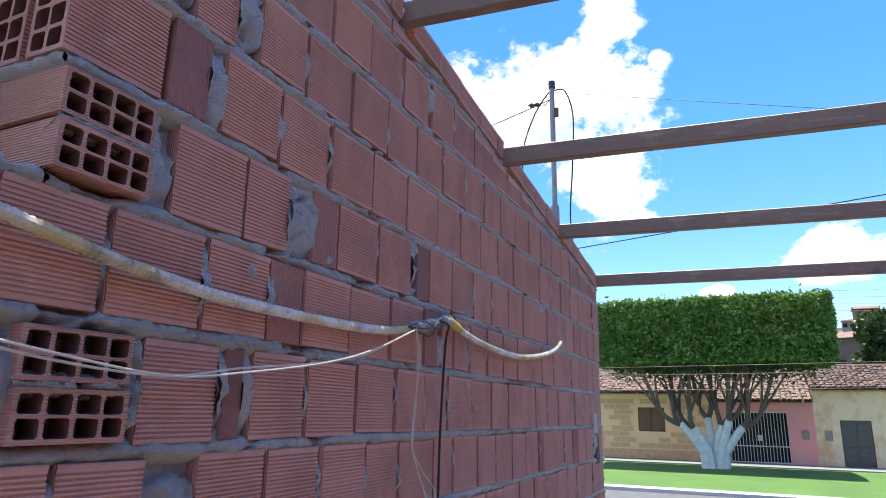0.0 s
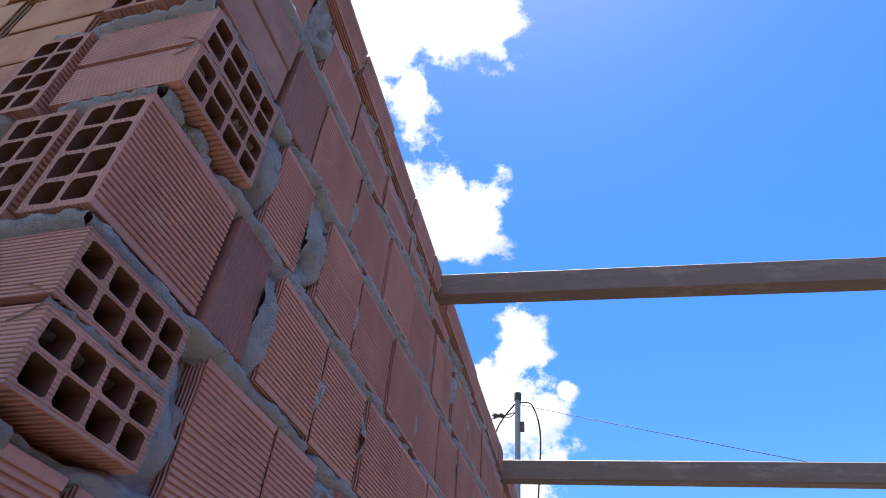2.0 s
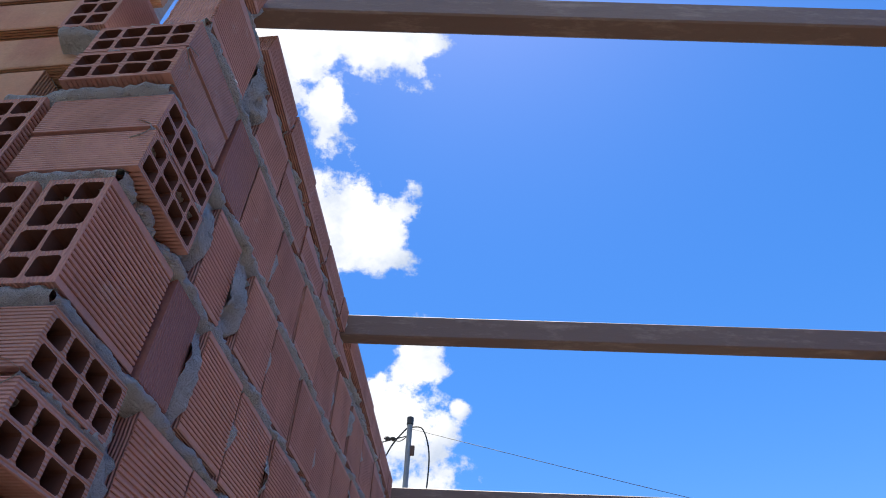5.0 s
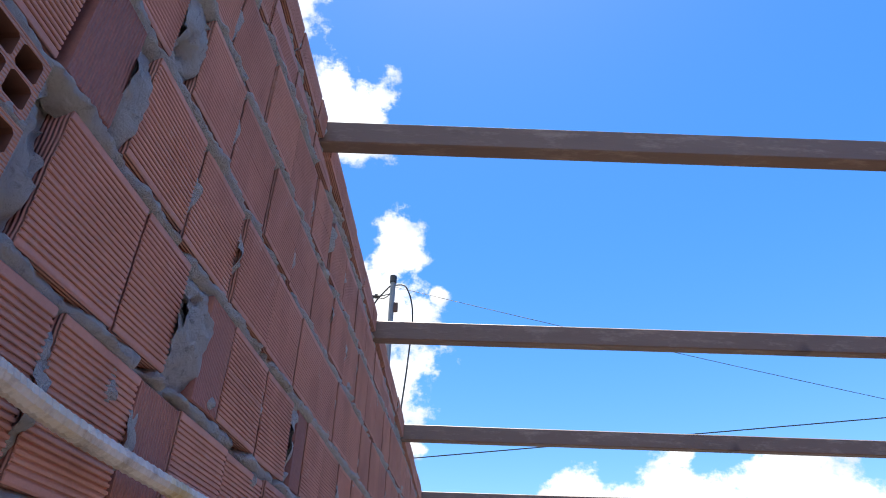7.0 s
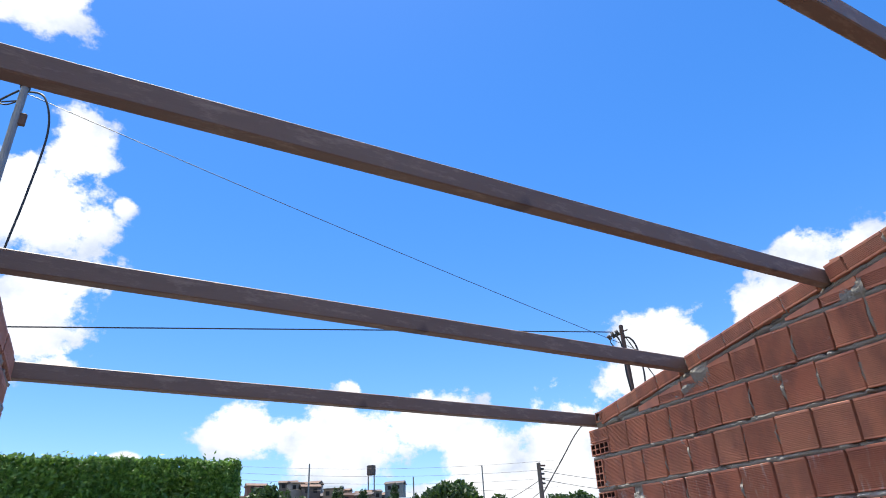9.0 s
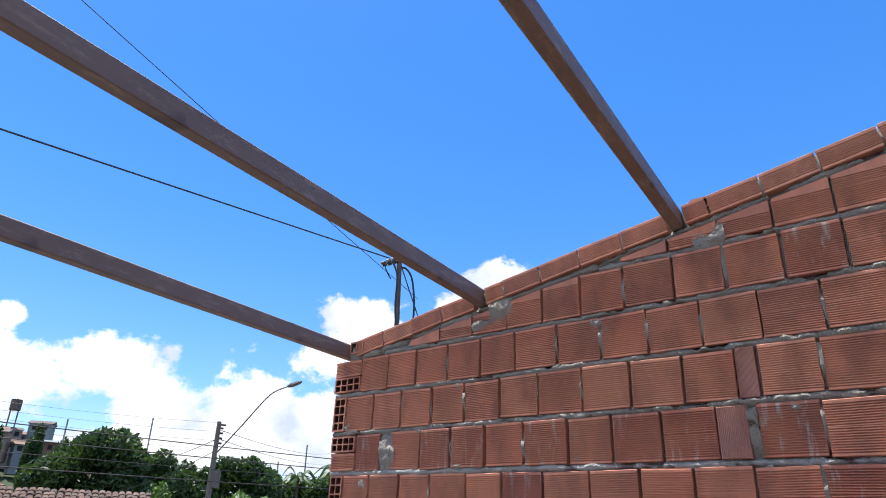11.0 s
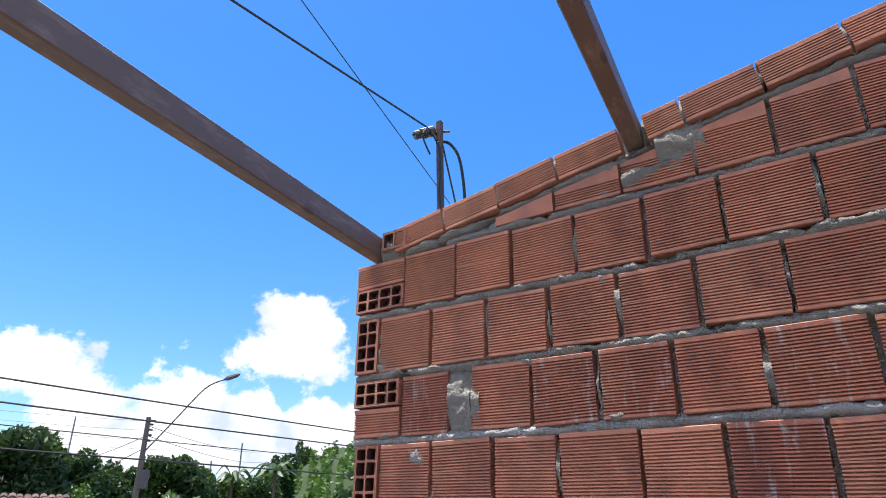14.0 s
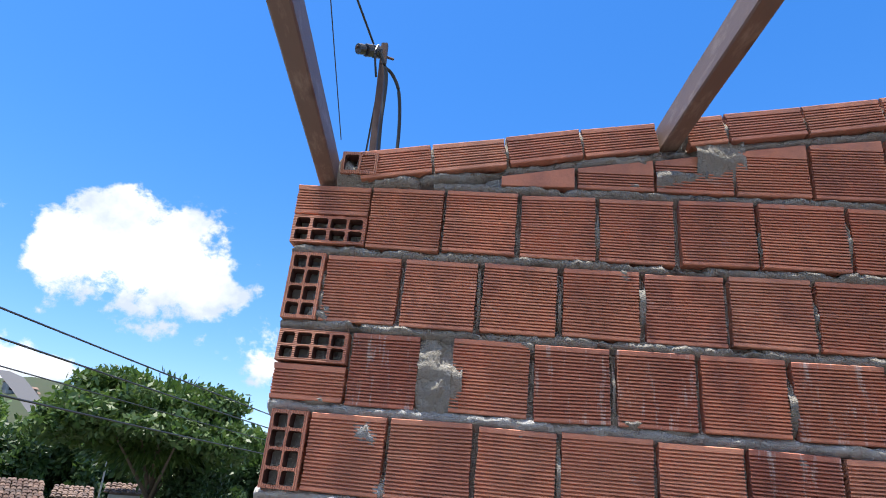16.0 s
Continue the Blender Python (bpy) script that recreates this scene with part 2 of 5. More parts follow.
def hose_mat():
    m = Mat("yellowed_conduit", 0.5)
    n = m.noise(5, 6, 0.65)
    c = m.mix(m.ramp(n, [(0.42, (0, 0, 0)), (0.6, (1, 1, 1))]), (0.62, 0.61, 0.57), (0.50, 0.41, 0.20))
    dirt = m.ramp(m.noise(16, 8, 0.7), [(0.48, (0, 0, 0)), (0.66, (1, 1, 1))])
    m.color(m.mix(m.num("MULTIPLY", dirt, 0.75), c, (0.17, 0.14, 0.10)))
    return m.mat


M_HOSE = hose_mat()
M_TAPE = plain("blue_grey_tape", (0.22, 0.25, 0.33), (0.45, 0.45, 0.47), 0.6, 40)
M_GALV = plain("galvanised_tube", (0.30, 0.31, 0.32), (0.22, 0.23, 0.25), 0.5, 12, 0.4)
M_RUST = plain("rusty_angle_iron", (0.13, 0.075, 0.06), (0.08, 0.05, 0.045), 0.7, 20)
M_PORCELAIN = plain("grey_insulator", (0.045, 0.042, 0.042), rough=0.35)
M_GRASS = plain("mown_grass", (0.055, 0.13, 0.018), (0.082, 0.175, 0.026), 0.9, 0.6, bump=0.02)
M_ROAD = plain("asphalt", (0.12, 0.12, 0.125), (0.09, 0.09, 0.095), 0.9, 2)
M_PAVE = plain("pale_pavement", (0.45, 0.45, 0.45), (0.36, 0.36, 0.36), 0.9, 1.5)
M_KERB = plain("kerb_stone", (0.24, 0.26, 0.25), rough=0.9)
M_GROUND = plain("dry_ground", (0.13, 0.13, 0.06), (0.10, 0.13, 0.045), 0.95, 0.08)


def leaf_mat(name, a, b, c, glow=0.14):
    m = Mat(name, 0.5)
    col = m.ramp(m.island(), [(0, a), (0.5, b), (1, c)])
    m.color(col)
    m.bsdf.inputs["Transmission Weight"].default_value = 0.0
    tr = m.nt.nodes.new("ShaderNodeBsdfTranslucent")
    m.link(m.mix(glow, col, (0.25, 0.4, 0.04)), tr.inputs["Color"])
    mx = m.nt.nodes.new("ShaderNodeMixShader")
    mx.inputs[0].default_value = 0.3
    out = m.nt.nodes["Material Output"]
    m.link(m.bsdf.outputs[0], mx.inputs[1])
    m.link(tr.outputs[0], mx.inputs[2])
    m.link(mx.outputs[0], out.inputs["Surface"])
    return m.mat


M_LEAF_BOX = leaf_mat("clipped_ficus_leaves", (0.04, 0.11, 0.022), (0.09, 0.20, 0.042), (0.21, 0.36, 0.09), 0.3)
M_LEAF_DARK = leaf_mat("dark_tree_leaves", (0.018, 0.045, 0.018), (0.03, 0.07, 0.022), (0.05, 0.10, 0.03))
M_LEAF_MID = leaf_mat("broad_tree_leaves", (0.035, 0.085, 0.022), (0.06, 0.12, 0.03), (0.10, 0.15, 0.045))
M_LEAF_BRIGHT = leaf_mat("bright_shrub_leaves", (0.05, 0.11, 0.025), (0.08, 0.16, 0.032), (0.12, 0.20, 0.04), 0.25)
M_BARK = plain("tree_bark", (0.16, 0.12, 0.09), (0.10, 0.075, 0.06), 0.9, 8, bump=0.01)
M_LIME = plain("limewashed_bark", (0.72, 0.74, 0.72), (0.50, 0.55, 0.55), 0.9, 5, bump=0.006)


# ---------------------------------------------------------------- mesh helpers
def mesh_of(bm, name):
    me = bpy.data.meshes.new(name)
    bm.normal_update()
    bm.to_mesh(me)
    bm.free()
    return me


def part(name, bm, material, parent=None, label="", smooth=False):
    """One mesh object out of a bmesh, under a thing."""
    me = bm if isinstance(bm, bpy.types.Mesh) else mesh_of(bm, name)
    if material and not me.materials:
        me.materials.append(material)
    if smooth:
        me.shade_smooth()
    ob = new(name, me)
    if parent:
        ob.parent = parent
    if label:
        ob["label"] = label
    return ob


def thing(name, label, category, group="", kind="", at=(0, 0, 0)):
    ob = new(name)
    ob.location = at
    return tagged(ob, label, category, group, kind)


def box(bm, x0, x1, y0, y1, z0, z1, bevel=0.0):
    r = bmesh.ops.create_cube(bm, size=1)
    m = Matrix.Translation(((x0 + x1) / 2, (y0 + y1) / 2, (z0 + z1) / 2)) @ Matrix.Diagonal((x1 - x0, y1 - y0, z1 - z0, 1))
    bmesh.ops.transform(bm, matrix=m, verts=r["verts"])
    if bevel:
        bmesh.ops.bevel(bm, geom=list({e for v in r["verts"] for e in v.link_edges}), offset=bevel, segments=1, affect="EDGES")
    return r["verts"]


def boxed(*a, bevel=0.0):
    bm = bmesh.new()
    box(bm, *a, bevel=bevel)
    return bm


def tube(points, radius, sides=8, ribs=0.0, caps=True):
    """A round tube along points; radius is a number or a list."""
    bm = bmesh.new()
    pts = [Vector(p) for p in points]
    rings = []
    for i, p in enumerate(pts):
        d = (pts[min(i + 1, len(pts) - 1)] - pts[max(i - 1, 0)]).normalized()
        side = d.cross(Vector((0, 0, 1)) if abs(d.z) < 0.95 else Vector((0, 1, 0))).normalized()
        up = side.cross(d)
        r = radius[i] if isinstance(radius, (list, tuple)) else radius
        if ribs and i % 2:
            r -= ribs
        rings.append([bm.verts.new(p + (side * math.cos(2 * math.pi * k / sides) + up * math.sin(2 * math.pi * k / sides)) * r) for k in range(sides)])
    for a, b in zip(rings, rings[1:]):
        for k in range(sides):
            bm.faces.new((a[k], a[(k + 1) % sides], b[(k + 1) % sides], b[k]))
    if caps:
        bm.faces.new(rings[0][::-1])
        bm.faces.new(rings[-1])
    return bm


def sag(a, b, drop, n=16):
    a, b = Vector(a), Vector(b)
    return [a.lerp(b, i / n) - Vector((0, 0, drop * 4 * (i / n) * (1 - i / n))) for i in range(n + 1)]


def spline(points, n=8):
    """Points along a smooth curve through the given ones."""
    p = [Vector(q) for q in points]
    out = []
    for i in range(len(p) - 1):
        a, b, c, d = p[max(i - 1, 0)], p[i], p[i + 1], p[min(i + 2, len(p) - 1)]
        for k in range(n):
            t = k / n
            out.append(0.5 * ((2 * b) + (c - a) * t + (2 * a - 5 * b + 4 * c - d) * t * t + (3 * b - a - 3 * c + d) * t ** 3))
    out.append(p[-1])
    return out


rng = random.Random(7)

# ---------------------------------------------------------------- brick pieces
BL, BW, BH = 0.19, 0.09, 0.178          # a brick's length, thickness and height


def combed(z0, z1, y, out, pitch=0.0080, deep=0.0062, margin=0.006):
    """The side of a brick as (y, z) points from z0 up to z1: smooth borders and combed grooves between."""
    pts = [(y, z0)]
    n = int((z1 - z0 - 2 * margin) / pitch)
    z = z0 + ((z1 - z0) - n * pitch) / 2
    for k in range(max(n, 0)):
        pts += [(y, z), (y - out * deep, z + 0.08 * pitch), (y - out * deep, z + 0.46 * pitch), (y, z + 0.54 * pitch)]
        z += pitch
    return pts + [(y, z1)]


def brick_mesh(name, seed, mat, L=BL, W=BW, H=BH, cut=None, grooves=True, deep=0.0062):
    """A brick with combed sides and worn ends; local x along its length, y through the wall, z up. cut: heights of its two top ends."""
    r = random.Random(seed)
    bm = bmesh.new()
    c = 0.0025
    low = min(cut) if cut else H
    za, zb = -H / 2, -H / 2 + low
    if grooves and low > 0.03:
        front = combed(za + c, zb - c, -W / 2, -1, deep=deep)
        rear = combed(za + c, zb - c, W / 2, 1, deep=deep)
    else:
        front, rear = [(-W / 2, za + c), (-W / 2, zb - c)], [(W / 2, za + c), (W / 2, zb - c)]
    loop = [(-W / 2 + c, za)] + front + [(-W / 2 + c, zb), (W / 2 - c, zb)] + rear[::-1] + [(W / 2 - c, za)]
    nf = len(front)
    ends = []
    for sx in (-1, 1):
        jx, jz, ph = r.uniform(-0.002, 0.002), r.uniform(-0.0015, 0.0015), r.uniform(0, 50)
        rise = (cut[0] if sx < 0 else cut[1]) - low if cut else 0.0
        ring = []
        for k, (y, z) in enumerate(loop):
            top = nf <= k <= nf + 3
            x = sx * L / 2 + jx + 0.0022 * noise.noise(Vector((z * 60, y * 9, ph)))
            ring.append(bm.verts.new((x, y, z + jz * (1 if z > 0 else -1) + (rise if top else 0))))
        ends.append(ring)
    n = len(loop)
    for k in range(n):
        bm.faces.new((ends[0][k], ends[1][k], ends[1][(k + 1) % n], ends[0][(k + 1) % n]))
    bm.faces.new(ends[0])
    bm.faces.new(ends[1][::-1])
    bmesh.ops.recalc_face_normals(bm, faces=bm.faces[:])
    me = mesh_of(bm, name)
    me.materials.append(mat)
    return me


def hollow_mesh(name, mat, L=BL, W=BW, H=BH, cols=2, rows=4):
    """A hollow brick; local x along its bore, holes (cols across y, rows up z) open at its -x end."""
    bm = bmesh.new()
    x0 = -L / 2
    shell, rib = 0.0085, 0.0065
    cw, ch = W / cols, H / rows
    V = bm.verts.new
    r = random.Random(3)
    for i in range(cols):
        for j in range(rows):
            y0, y1, z0, z1 = -W / 2 + i * cw, -W / 2 + (i + 1) * cw, -H / 2 + j * ch, -H / 2 + (j + 1) * ch
            a0, a1 = y0 + (shell if i == 0 else rib / 2), y1 - (shell if i == cols - 1 else rib / 2)
            b0, b1 = z0 + (shell if j == 0 else rib / 2), z1 - (shell if j == rows - 1 else rib / 2)
            k = 0.0038
            ring = [(a0 + k, b0), (a1 - k, b0), (a1, b0 + k), (a1, b1 - k), (a1 - k, b1), (a0 + k, b1), (a0, b1 - k), (a0, b0 + k)]
            ring = [(p + r.uniform(-0.001, 0.001), q + r.uniform(-0.001, 0.001)) for p, q in ring]
            o = [V((x0, *c)) for c in ((y0, z0), (y1, z0), (y1, z1), (y0, z1))]
            f = [V((x0, *c)) for c in ring]
            g = [V((x0 + min(L * 0.98, 0.186), *c)) for c in ring]
            bm.faces.new((o[0], o[1], f[1], f[0]))
            bm.faces.new((o[1], f[2], f[1]))
            bm.faces.new((o[1], o[2], f[3], f[2]))
            bm.faces.new((o[2], f[4], f[3]))
            bm.faces.new((o[2], o[3], f[5], f[4]))
            bm.faces.new((o[3], f[6], f[5]))
            bm.faces.new((o[3], o[0], f[7], f[6]))
            bm.faces.new((o[0], f[0], f[7]))
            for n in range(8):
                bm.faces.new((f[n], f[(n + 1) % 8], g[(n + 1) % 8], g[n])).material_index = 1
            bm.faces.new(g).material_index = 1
    loop = combed(-H / 2, H / 2, -W / 2, -1, deep=0.003) + combed(-H / 2, H / 2, W / 2, 1, deep=0.003)[::-1]
    p = [[V((x, y, z)) for y, z in loop] for x in (x0 + 0.004, L / 2)]
    q = [V((x0, -W / 2 if y < 0 else W / 2, z)) for y, z in loop]
    n4 = len(loop)
    for n in range(n4):
        bm.faces.new((p[0][n], p[1][n], p[1][(n + 1) % n4], p[0][(n + 1) % n4]))
        bm.faces.new((q[n], p[0][n], p[0][(n + 1) % n4], q[(n + 1) % n4]))
    bm.faces.new(p[1])
    bmesh.ops.remove_doubles(bm, verts=bm.verts[:], dist=0.0002)
    bmesh.ops.recalc_face_normals(bm, faces=bm.faces[:])
    me = mesh_of(bm, name)
    me.materials.append(mat)
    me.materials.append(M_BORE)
    return me


BRICKS = {
    "L": [brick_mesh("brick", s, M_BRICK_L, deep=0.0028) for s in range(5)],
    "R": [brick_mesh("brick", s + 9, M_BRICK_R) for s in range(5)],
    "limed": [brick_mesh("brick", s + 15, M_BRICK_LIMED) for s in range(3)],
}
DARK = [brick_mesh("brick", s + 20, M_BRICK_DARK, L=0.09, grooves=False) for s in range(2)]
HOLLOW = {"L": hollow_mesh("hollow_brick", M_BRICK_L), "R": hollow_mesh("hollow_brick", M_BRICK_R)}
LYING = {"L": brick_mesh("brick", 31, M_BRICK_L, H=0.086), "R": brick_mesh("brick", 32, M_BRICK_R, H=0.086)}


def ragged_strip(bm, face, out, a, b, za, zb, along, seed, lift=0.0, n=None, smear=0.0):
    """A bed of mortar on a wall's face plane from a to b (along the wall), za to zb in height at either end (two pairs), uneven and ragged at its edges.
    face: the plane's coordinate; out: +1 or -1, the way out of the wall; along: 'y' or 'x'."""
    n = n or max(3, int(abs(b - a) / 0.008))
    m = max(10, int(abs(za[1] - za[0]) / 0.008))
    grid = []
    for i in range(n + 1):
        t = i / n
        p = a + (b - a) * t
        z0, z1 = za[0] + (zb[0] - za[0]) * t, za[1] + (zb[1] - za[1]) * t
        z0, z1 = z0 - 0.013, z1 + 0.013
        col = []
        for j in range(m + 1):
            v = j / m
            z = z0 + (z1 - z0) * v
            q = Vector((p * 1.0, z, seed * 3.7))
            d = -0.0015 + lift + 0.0085 * noise.fractal(q * 15, 0.35, 2.1, 6) + 0.005 * noise.noise(q * 4.3) - 0.030 * abs(2 * v - 1) ** 1.8 - smear * (abs(2 * t - 1) ** 2.5 + 0.35 + 0.9 * noise.noise(q * 38))
            edge = abs(2 * v - 1)
            gap = noise.noise(q * 8.5 + Vector((9, 2, 4))) + 0.5 * noise.noise(q * 31)
            d -= 0.05 * min(1.0, max(0.0, gap - 0.30) * 5) * (0.25 + 0.75 * edge)
            d += 0.003 * max(0.0, noise.noise(q * 17 + Vector((1, 8, 3)))) * (1 - edge)
            w = 0.004 * noise.noise(q * 25 + Vector((5, 5, 5)))
            co = (face + out * d, p, z + w) if along == "y" else (p, face + out * d, z + w)
            col.append(bm.verts.new(co))
        grid.append(col)
    for i in range(n):
        for j in range(m):
            bm.faces.new((grid[i][j], grid[i + 1][j], grid[i + 1][j + 1], grid[i][j + 1]))


class Wall:
    """A wall of hollow bricks along y (or x): its core, beds of mortar and bricks."""

    def __init__(self, name, label, side, face, out, along="y", style="L"):
        self.face, self.out, self.along, self.style = face, out, along, style
        self.ob = thing(name, label, "wall", kind="structure")
        self.count = 0
        self.mortar = bmesh.new()
        self.pale = bmesh.new()
        self.low = bmesh.new()

    def place(self, me, p, z, turn, depth=BW, sx=1.0, sz=1.0, push=0.0, tilt=0.0, name="brick"):
        """turn: 'face' (long side shows), 'bore' (holes show, standing), 'lie' (holes show, lying), 'edge' (a lying long side)."""
        c = self.face - self.out * (depth / 2 - push)
        yaw = 90 if self.along == "y" else 0
        if turn in ("bore", "lie"):
            yaw += -90 if self.along == "y" and self.out > 0 else 90
            if self.along == "y":
                yaw = 180 if self.out > 0 else 0
            else:
                yaw = 90 if self.out < 0 else -90
        m = pose(c, p, z, 0, 0, yaw) if self.along == "y" else pose(p, c, z, 0, 0, yaw)
        m = m @ pose(0, 0, 0, 90 if turn == "lie" else 0, tilt if turn != "lie" else 0, 0)
        ob = new(name, me)
        ob.parent = self.ob
        ob.matrix_basis = m @ Matrix.Diagonal((sx, 0.87 if turn == "lie" else 1, sz, 1))
        self.count += 1
        return ob

    def run(self, segments, z0, h, top=None, low=False):
        """segments: (start, end, kind) along the wall at height z0; top: a function that gives the cut line's height."""
        for a, b, kind in segments:
            a, b = min(a, b), max(a, b)
            mid, L, zc = (a + b) / 2, b - a, z0 + h / 2
            gap = 0.010
            if kind == "x":
                continue
            if kind == "m":
                ragged_strip(self.mortar, self.face, self.out, a - 0.004, b + 0.004, (z0 - 0.004, z0 + h + 0.004), (z0 - 0.004, z0 + h + 0.004), self.along, self.count + 0.5, 0.004)
                continue
            if top is not None:
                ha, hb = top(a) - z0, top(b) - z0
                if max(ha, hb) < 0.045:
                    continue
                if min(ha, hb) < h:
                    me = brick_mesh("brick", self.count, M_BRICK_L if self.style == "L" else M_BRICK_R, L=L - gap, H=h, cut=(min(h, max(0.012, ha)), min(h, max(0.012, hb))))
                    self.place(me, mid, zc, "face", push=rng.uniform(-0.003, 0.002))
                    continue
            if low:
                self.low_brick(a + gap / 2, b - gap / 2, z0, z0 + h)
                continue
            push = rng.uniform(-0.004, 0.003)
            if kind == "b":
                kin = "limed" if self.style == "R" and (rng.random() < 0.09 or (abs(z0 - 1.957) < 0.02 and rng.random() < 0.75)) else self.style
                self.place(rng.choice(BRICKS[kin]), mid, zc + rng.uniform(-0.003, 0.003), "face", sx=(L - rng.uniform(0.009, 0.018)) / BL, sz=h / BH, push=push, tilt=rng.uniform(-0.9, 0.9))
            elif kind == "t":
                self.place(rng.choice(DARK), mid, zc, "face", sx=(L - 0.006) / 0.09, sz=h / BH, push=push)
            elif kind == "e":
                self.place(HOLLOW[self.style], mid, zc, "bore", depth=BL, push=0.004, sz=h / BH)
            elif kind == "p":
                for k in (0, 1):
                    self.place(HOLLOW[self.style], mid, z0 + h * (0.25 + 0.5 * k), "lie", depth=BL, push=0.014 - 0.004 * k if self.style == "L" else 0.005 - 0.006 * k, tilt=0, sz=(L - 0.004) / BH)
                ragged_strip(self.mortar, self.face, self.out, a, b, (z0 + h / 2 - 0.008, z0 + h / 2 + 0.008), (z0 + h / 2 - 0.008, z0 + h / 2 + 0.008), self.along, self.count, 0.011)
            elif kind == "s":
                for k in (0, 1):
                    self.place(LYING[self.style], mid, z0 + h * (0.25 + 0.5 * k), "face", sx=(L - 0.006) / BL, push=0.004 * (1 - 2 * k))
            elif kind in ("ps", "sp"):
                for k in (0, 1):
                    if kind[k] == "p":
                        self.place(HOLLOW[self.style], mid, z0 + h * (0.25 + 0.5 * k), "lie", depth=BL, push=0.003, sz=(L - 0.004) / BH)
                    else:
                        self.place(LYING[self.style], mid, z0 + h * (0.25 + 0.5 * k), "face", sx=(L - 0.006) / BL)
            if kind == "b" and rng.random() < (0.6 if self.style == "L" else 0.4):
                self.joint(b, z0, h)

    def joint(self, p, z0, h):
        """Mortar squeezed into an upright joint."""
        w = rng.uniform(0.006, 0.013) if self.style == "L" else rng.uniform(0.003, 0.009)
        zs = z0 + h * rng.uniform(0, 0.25)
        ze = z0 + h * rng.uniform(0.75, 1)
        ragged_strip(self.mortar, self.face, self.out, p - w, p + w, (zs, ze), (zs, ze), self.along, self.count + 0.3, 0.001)

    def low_brick(self, a, b, z0, z1):
        f, d = self.face, self.face - self.out * BW
        if self.along == "y":
            box(self.low, min(f, d), max(f, d), a, b, z0, z1)
        else:
            box(self.low, a, b, min(f, d), max(f, d), z0, z1)

    def bed(self, a, b, z0, z1, za=None, n=None):
        ragged_strip(self.pale if z0 < 1.96 else self.mortar, self.face, self.out, a, b, (z0, z1), za or (z0, z1), self.along, self.count + rng.random() * 9, 0.0030 if self.style == "L" else -0.0015, n)

    def tilt_courses(self, slope, pivot):
        """The courses climb towards the street; ends stay plumb."""
        for bm in (self.mortar, self.pale, self.low):
            for v in bm.verts:
                v.co.z += slope * (v.co.y - pivot)
        for ob in self.ob.children:
            if ob.name.startswith("core"):
                for v in ob.data.vertices:
                    v.co.z += slope * (v.co.y - pivot)
                continue
            y = ob.location.y
            ob.matrix_basis = Matrix.Translation((0, 0, slope * (y - pivot))) @ Matrix.Translation(ob.location) @ Matrix.Rotation(math.atan(slope), 4, "X") @ Matrix.Translation(-ob.location) @ ob.matrix_basis

    def finish(self):
        part("mortar_bed", self.mortar, M_MORTAR if self.style == "L" else M_MORTAR_SANDY, self.ob, "rough grey cement mortar", smooth=True)
        if len(self.pale.verts):
            part("pale_bed", self.pale, M_MORTAR_PALE, self.ob, "pale lime-stained mortar of the older courses", smooth=True)
        else:
            self.pale.free()
        if len(self.low.verts):
            tagged(part("lower_brick", self.low, M_BRICK_STUFF, self.ob), kind="stuff")
        else:
            self.low.free()


def sequence(joints, marks=None, start=None, end=None, pitch=0.2, kind="b"):
    """Segments between joints; marks: {index: kind}; carried on by pitch to start and end."""
    j = sorted(joints)
    seg = [(j[i], j[i + 1], (marks or {}).get(i, kind)) for i in range(len(j) - 1)]
    while end is not None and j[-1] < end - 0.03:
        seg.append((j[-1], min(j[-1] + pitch, end), kind))
        j.append(min(j[-1] + pitch, end))
    a = j[0]
    while start is not None and a > start + 0.03:
        seg.append((max(a - pitch, start), a, kind))
        a = max(a - pitch, start)
    return seg


# ---------------------------------------------------------------- the room's walls
XL, XR = -0.80, 2.575                   # inner faces
Y0 = -2.6                               # the back of the room
YL, YR = 4.60, 5.06                     # the street ends of the two walls
CORNER = 0.70                           # where the upper left wall turns away


def top_left(y):
    return 3.222 - 0.128 * y


def top_right(y):
    return 3.424 - 0.160 * y          # before the courses are tilted


def core(name, w, poly_yz, x_in, x_out):
    """A wall's inner body: a prism over a side outline."""
    bm = bmesh.new()
    a = [bm.verts.new((x_in, y, z)) for y, z in poly_yz]
    b = [bm.verts.new((x_out, y, z)) for y, z in poly_yz]
    bm.faces.new(a)
    bm.faces.new(b[::-1])
    for i in range(len(a)):
        bm.faces.new((a[i], b[i], b[(i + 1) % len(a)], a[(i + 1) % len(a)]))
    bmesh.ops.recalc_face_normals(bm, faces=bm.faces[:])
    return part(name, bm, M_MORTAR, w.ob)


